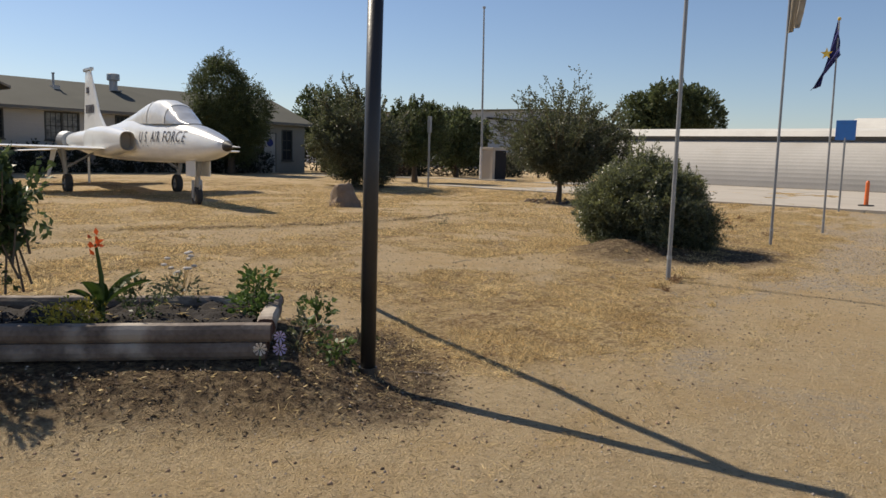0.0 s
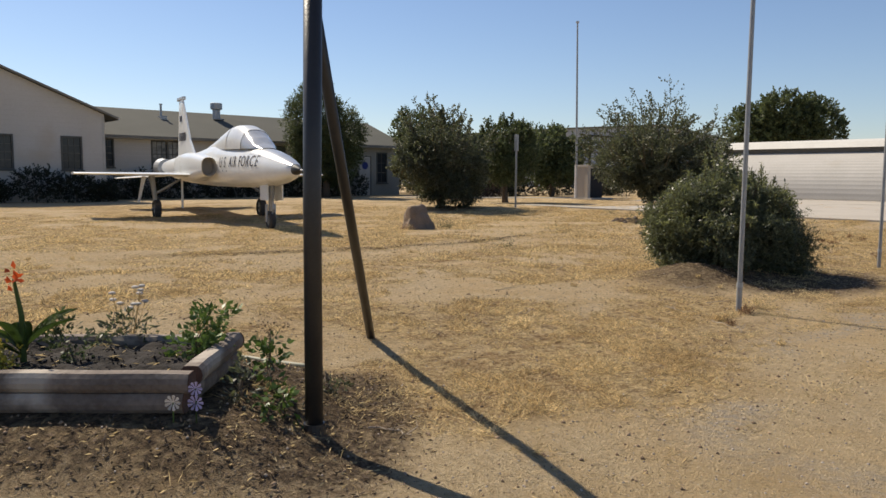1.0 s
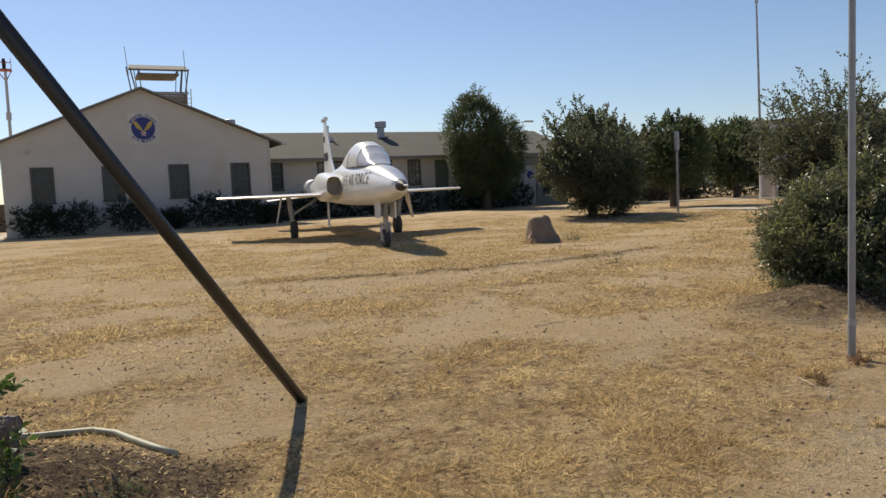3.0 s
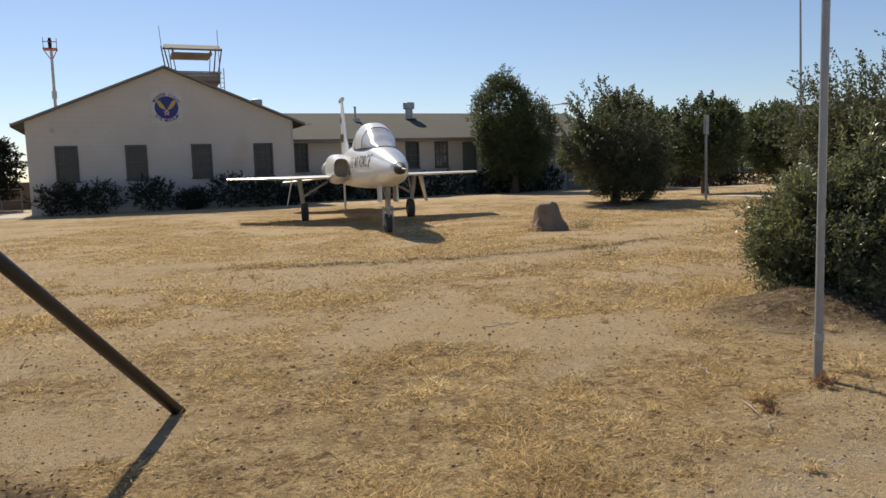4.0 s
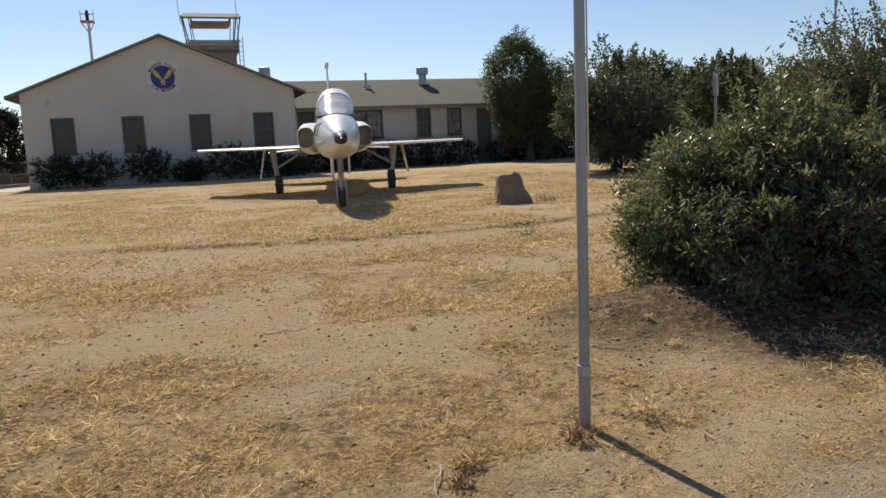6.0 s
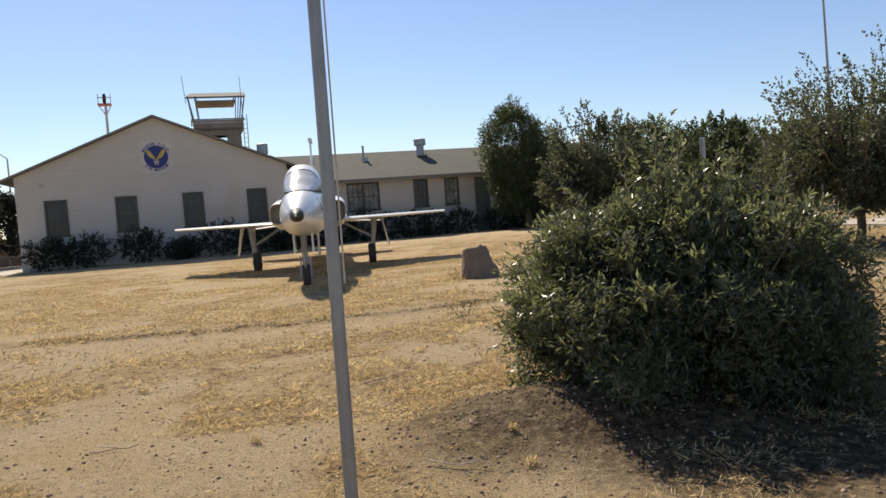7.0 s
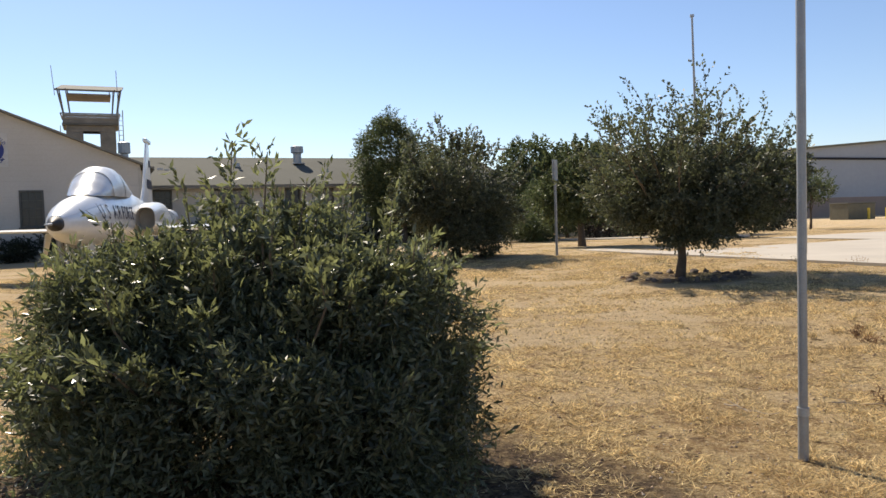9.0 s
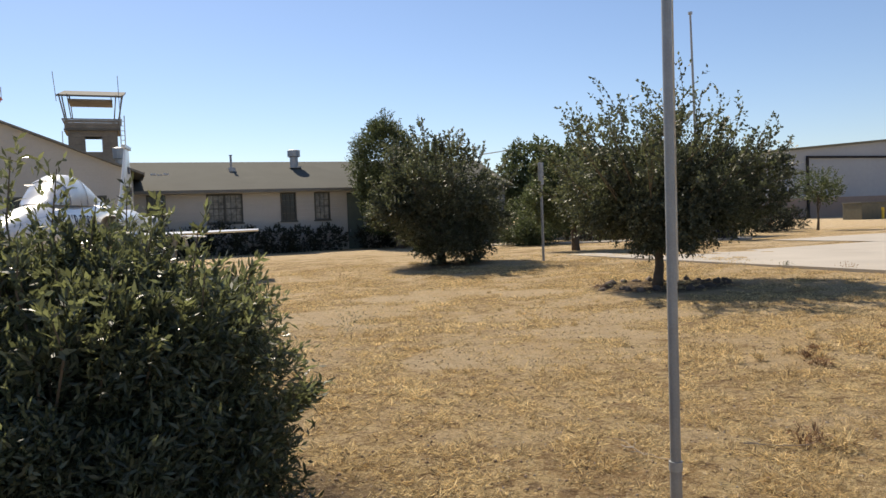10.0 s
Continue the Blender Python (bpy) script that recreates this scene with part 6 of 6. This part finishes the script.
daisy = thing("daisy_ornament", pose(2.36, 5.84, 0.16, 0, 0, -40.7), "pale daisy flowers at the timber corner", "flower", "bed plants")
for (dx, dz, r, mt) in ((-0.09, 0.07, 0.036, "white_petal"), (0.02, 0.14, 0.032, "violet_petal"), (0.02, 0.07, 0.036, "violet_petal")):
    bm = bmesh.new()
    for k in range(9):
        a = k * 2 * math.pi / 9
        prism(bm, [(dx, 0, dz), (dx + r * math.cos(a - 0.22), -0.012, dz + r * math.sin(a - 0.22)), (dx + r * 1.1 * math.cos(a), -0.01, dz + r * 1.1 * math.sin(a)), (dx + r * math.cos(a + 0.22), -0.012, dz + r * math.sin(a + 0.22))], (0, 0.003, 0))
    part("petals", bm, M[mt], daisy)
    part("stalk", tubed([(dx, 0.0, -0.1), (dx, 0.0, dz)], 0.004, 5), M["bright_leaf"], daisy)

rose = [(-0.1, 0, 0.5, 0.35, 0.3, 0.35), (0.15, 0.05, 0.75, 0.25, 0.25, 0.22), (-0.35, 0.1, 0.6, 0.4, 0.35, 0.4)]
rs = [(rb.uniform(-0.5, 0.25), rb.uniform(-0.2, 0.2), 0.0 + rb.uniform(0.3, 0.6), rb.uniform(-0.4, 0.4), rb.uniform(-0.3, 0.3), 1, rb.uniform(0.25, 0.5)) for k in range(26)]
tree("rose_bush", (1.45, 7.6, 0.25), "tall leggy rose bush with sparse green leaves", 98, rose, ((0, 0, 0.5), 0.018), 80, 6, 0.06, 0.034, M["rose_leaf"], 0.14, rs, inner=0.1, rough=0.4, category="shrub", group="bed plants", limbs=16, low=0.05)

rose = [(0, 0, 0.45, 0.3, 0.3, 0.3), (0.1, -0.1, 0.75, 0.25, 0.2, 0.22)]
rs = [(rb.uniform(-0.3, 0.3), rb.uniform(-0.2, 0.2), rb.uniform(0.3, 0.7), rb.uniform(-0.5, 0.5), rb.uniform(-0.4, 0.4), 1, rb.uniform(0.25, 0.5)) for k in range(16)]
tree("rose_bush", (0.45, 7.85, 0.25), "leggy rose bush with sparse leaves in the bed", 198, rose, ((0, 0, 0.5), 0.016), 80, 6, 0.06, 0.034, M["rose_leaf"], 0.14, rs, inner=0.1, rough=0.4, category="shrub", group="bed plants", limbs=14, low=0.05)

# ---- ground litter: straw, dead leaves, pebbles ----
rngG = np.random.RandomState(71)


def scatter(n, x0, x1, y0, y1):
    return rngG.uniform(x0, x1, n), rngG.uniform(y0, y1, n)


def field_points(n):
    """Places on the lawn, denser towards the path."""
    x = rngG.uniform(-3, 26, n)
    y = 4.3 + 22 * rngG.uniform(0, 1, n) ** 2.5
    return x, y


x, y = field_points(1000000)
b, dk, gr = ground_cover(x, y)
keep = rngG.uniform(0, 1, len(x)) > np.clip(b * 1.15 + dk * 0.7, 0, 0.985)
tuft = 0.4 * patch_noise(x, y, 0.7, 33) + 0.6 * value_noise(x, y, 0.13, 34)
keep &= tuft + 0.12 * rngG.uniform(0, 1, len(x)) > 0.55
lx, ly = (x - 2.40) * 0.758 - (y - 5.96) * 0.652, (x - 2.40) * 0.593 + (y - 5.96) * 0.805
keep &= ~((lx < 0.1) & (ly > -0.15) & (ly < 1.1))
x, y, tuft = x[keep][:290000], y[keep][:290000], tuft[keep][:290000]
P = np.stack([x, y, ground_height(x, y) - 0.003], 1)
tall = np.repeat(0.5 + 3.0 * np.clip(tuft - 0.45, 0, 0.4), 3)[:, None]
P = np.repeat(P, 3, axis=0) + rngG.normal(size=(len(P) * 3, 3)) * np.array([0.02, 0.02, 0])
D = rngG.normal(size=P.shape) * np.array([1, 1, 0.25]) + np.array([0, 0, 0.28])
D[:, 2] = np.abs(D[:, 2])
wide = 0.0042 + 0.0011 * np.clip(P[:, 1:2] - 6.0, 0.0, 7.0)
V, F = leaf_cards(rngG, P, D, 0.06 * tall, wide, 0.1)
tagged(mesh_np("dry_grass", V, F, M["straw"]), "short dry straw-coloured grass lying on the lawn", "grass", kind="stuff")

x, y = scatter(30000, -1.0, 4.8, 4.0, 8.4)
b, dk, gr = ground_cover(x, y)
lx, ly = (x - 2.40) * 0.758 - (y - 5.96) * 0.652, (x - 2.40) * 0.593 + (y - 5.96) * 0.805
keep = (rngG.uniform(0, 1, len(x)) < dk) & ~((lx < 0.1) & (ly > -0.12) & (ly < 1.05))
x, y = x[keep], y[keep]
P = np.stack([x, y, ground_height(x, y) + 0.004], 1)
V, F = leaf_cards(rngG, P, rngG.normal(size=P.shape) * np.array([1, 1, 0.35]) + np.array([0, 0, 0.15]), 0.032, 0.01, 0.3)
half = len(F) // 2
tagged(mesh_np("straw_litter", V[:4 * (half // 2)], F[:half // 2], M["straw"]), "pale straw scraps lying on dark soil", "litter", kind="stuff")
V, F = V[4 * (half // 2):], F[half // 2:] - 4 * (half // 2)
tagged(mesh_np("leaf_litter", V, F, M["litter"]), "dark dead leaves and twigs covering soil round the bed", "litter", kind="stuff")

# dark cards strewn along the bank's edge in place of its shade line
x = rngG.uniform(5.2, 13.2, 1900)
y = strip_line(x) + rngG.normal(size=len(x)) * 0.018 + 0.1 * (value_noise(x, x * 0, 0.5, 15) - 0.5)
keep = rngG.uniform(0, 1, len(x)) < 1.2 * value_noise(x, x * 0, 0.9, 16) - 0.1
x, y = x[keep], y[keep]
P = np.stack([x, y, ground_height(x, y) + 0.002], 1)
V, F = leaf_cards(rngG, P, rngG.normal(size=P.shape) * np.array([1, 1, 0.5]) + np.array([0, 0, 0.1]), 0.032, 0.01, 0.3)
tagged(mesh_np("dead_leaves", V, F, M["litter"]), "dark leaf cards drawing the shade line of a low earth bank", "litter", kind="stuff")

x, y = scatter(26000, 1, 20, 2.5, 8.5)
b, dk, gr = ground_cover(x, y)
keep = rngG.uniform(0, 1, len(x)) < 0.15 + 0.8 * gr
x, y = x[keep], y[keep]
n = len(x)
s = rngG.uniform(0.004, 0.011, n)
oct_v = np.array([(1, 0, 0), (0, 1, 0), (-1, 0, 0), (0, -1, 0), (0, 0, 0.8), (0, 0, -0.8)])
V = (np.stack([x, y, ground_height(x, y) + 0.001], 1)[:, None, :] + oct_v[None] * s[:, None, None] * rngG.uniform(0.6, 1.3, (n, 6, 1))).reshape(-1, 3)
tri = np.array([(0, 1, 4), (1, 2, 4), (2, 3, 4), (3, 0, 4), (1, 0, 5), (2, 1, 5), (3, 2, 5), (0, 3, 5)])
F = (tri[None] + 6 * np.arange(n)[:, None, None]).reshape(-1, 3)
tagged(mesh_np("gravel", V, F, M["pebble"]), "fine pale gravel on the bare path", "gravel", kind="stuff")

x, y = scatter(16000, 8.4, 13.5, 6.0, 8.8)
heap = np.exp(-(((x - 9.95) / 0.9) ** 2 + ((y - 7.6) / 0.7) ** 2))
keep = rngG.uniform(0, 1, len(x)) < 0.06 + 0.5 * heap
xs, ys = scatter(16000, 1.0, 19, 4.0, 13.5)
x, y = np.concatenate([x[keep], xs]), np.concatenate([y[keep], ys])
n = len(x)
s = 0.003 + 0.014 * rngG.uniform(0, 1, n) ** 3
V = (np.stack([x, y, ground_height(x, y) + 0.002], 1)[:, None, :] + oct_v[None] * s[:, None, None] * rngG.uniform(0.6, 1.3, (n, 6, 1))).reshape(-1, 3)
tagged(mesh_np("clods", V, (tri[None] + 6 * np.arange(n)[:, None, None]).reshape(-1, 3), M["clod"]), "brown crumbs of dry earth on lawn and mound", "earth", kind="stuff")

# dry weeds, sticks
weeds = {"straw": [], "dry_weed": [], "oak": []}


def weed(x, y, s, seed, mt="straw"):
    rng = np.random.RandomState(seed)
    n = 26
    P = np.tile(np.array([[x, y, gz(x, y)]]), (n, 1)) + rng.normal(size=(n, 3)) * np.array([s * 0.3, s * 0.3, 0.0])
    D = rng.normal(size=(n, 3)) * np.array([0.7, 0.7, 0.2]) + np.array([0, 0, 0.7])
    weeds[mt].append(twig_leaves(rng, P, D, s, 4, min(0.05, 0.8 * s), 0.012 * min(1.0, s / 0.05)))


for k in range(60):
    wx, wy = rngG.uniform(2, 22), 5.0 + 14 * rngG.uniform(0, 1) ** 1.5
    if wx < 4.8 and wy < 8.0:
        continue
    weed(wx, wy, rngG.uniform(0.025, 0.045), 200 + k, "straw")
for k in range(70):
    wx, wy = rngG.uniform(9, 21), 6.5 + 9 * rngG.uniform(0, 1)
    weed(wx, wy, rngG.uniform(0.018, 0.035), 500 + k, "straw")
for k in range(20):
    weed(18.0 + 0.7 * rngG.normal(), 9.2 + 0.3 * rngG.normal(), rngG.uniform(0.04, 0.08), 900 + k, "straw" if k % 3 else "dry_weed")
for k, (wx, wy, ws, wm) in enumerate(((13.68, 16.95, 0.26, "oak"), (13.78, 17.0, 0.22, "straw"), (13.72, 16.9, 0.24, "oak"), (13.85, 16.95, 0.16, "oak"), (12.62, 17.15, 0.2, "dry_weed"), (12.66, 17.1, 0.16, "straw"), (14.3, 13.7, 0.3, "oak"), (10.9, 12.0, 0.2, "oak"), (24.4, 17.45, 0.3, "straw"), (24.5, 17.3, 0.25, "straw"), (25.07, 14.82, 0.16, "dry_weed"), (25.6, 13.0, 0.3, "oak"), (24.9, 16.2, 0.14, "oak"), (23.0, 18.6, 0.25, "oak"), (22.4, 17.4, 0.2, "oak"), (20.0, 15.6, 0.25, "oak"), (19.8, 15.9, 0.2, "dry_weed"), (39.4, 28.0, 0.3, "straw"), (41.0, 29.5, 0.35, "oak"), (8.3, 6.1, 0.06, "dry_weed"), (7.8, 6.1, 0.05, "straw"), (7.68, 5.92, 0.04, "dry_weed"), (8.76, 6.22, 0.1, "straw"), (15.33, 7.3, 0.12, "dry_weed"), (15.5, 7.2, 0.1, "straw"))):
    weed(wx, wy, ws, 300 + k, wm)
for mt, label in (("straw", "dry straw-coloured weed tufts on the lawn"), ("dry_weed", "withered brown weed tufts on the lawn"), ("oak", "small green weeds on bare earth")):
    tagged(mesh_np("weeds", *join_vf(weeds[mt]), M[mt]), label, "weeds", kind="stuff")
def twig(pts, r=0.004, forks=2, seed=0):
    """A thin crooked twig with side forks lying on the ground."""
    rng = np.random.RandomState(seed)
    path = []
    for (x0, y0), (x1, y1) in zip(pts, pts[1:]):
        for k in range(4):
            q = k / 4
            x, y = x0 + (x1 - x0) * q + rng.normal() * 0.012, y0 + (y1 - y0) * q + rng.normal() * 0.012
            path.append((x, y, gz(x, y) + 0.008 + abs(rng.normal()) * 0.012))
    x, y = pts[-1]
    path.append((x, y, gz(x, y) + 0.03))
    bm = tubed(path, [r * (1 - 0.6 * k / len(path)) for k in range(len(path))], 5)
    for k in range(forks):
        p = Vector(path[rng.randint(1, len(path) - 1)])
        a = rng.uniform(0, 6.28)
        ln = rng.uniform(0.06, 0.16)
        tube(bm, [p[:], (p + Vector((math.cos(a) * ln * 0.6, math.sin(a) * ln * 0.6, 0.02)))[:], (p + Vector((math.cos(a + 0.4) * ln, math.sin(a + 0.4) * ln, 0.035)))[:]], [r * 0.6, r * 0.5, r * 0.25], 4)
    tagged(part("stick", bm, M["dry_stick"]), "thin dry crooked twig fallen on the lawn", "stick", "fallen sticks")


for k, pts in enumerate((((9.1, 9.3), (9.35, 9.42), (9.6, 9.6)), ((7.98, 6.83), (7.86, 6.6), (7.89, 6.41)), ((7.66, 6.12), (7.56, 5.9), (7.5, 5.74)), ((7.49, 5.74), (7.32, 5.63)), ((8.88, 5.97), (8.79, 5.82)), ((14.3, 7.8), (14.33, 7.6), (14.42, 7.42)), ((3.35, 5.75), (3.42, 5.6), (3.4, 5.45)), ((15.0, 7.5), (15.3, 7.25)), ((8.6, 6.7), (8.75, 6.55)), ((6.3, 7.4), (6.6, 7.5)), ((7.2, 8.6), (7.5, 8.5)), ((9.0, 7.3), (9.3, 7.1)))):
    twig(pts, 0.0045 if k else 0.006, 2 + k % 2, 700 + k)
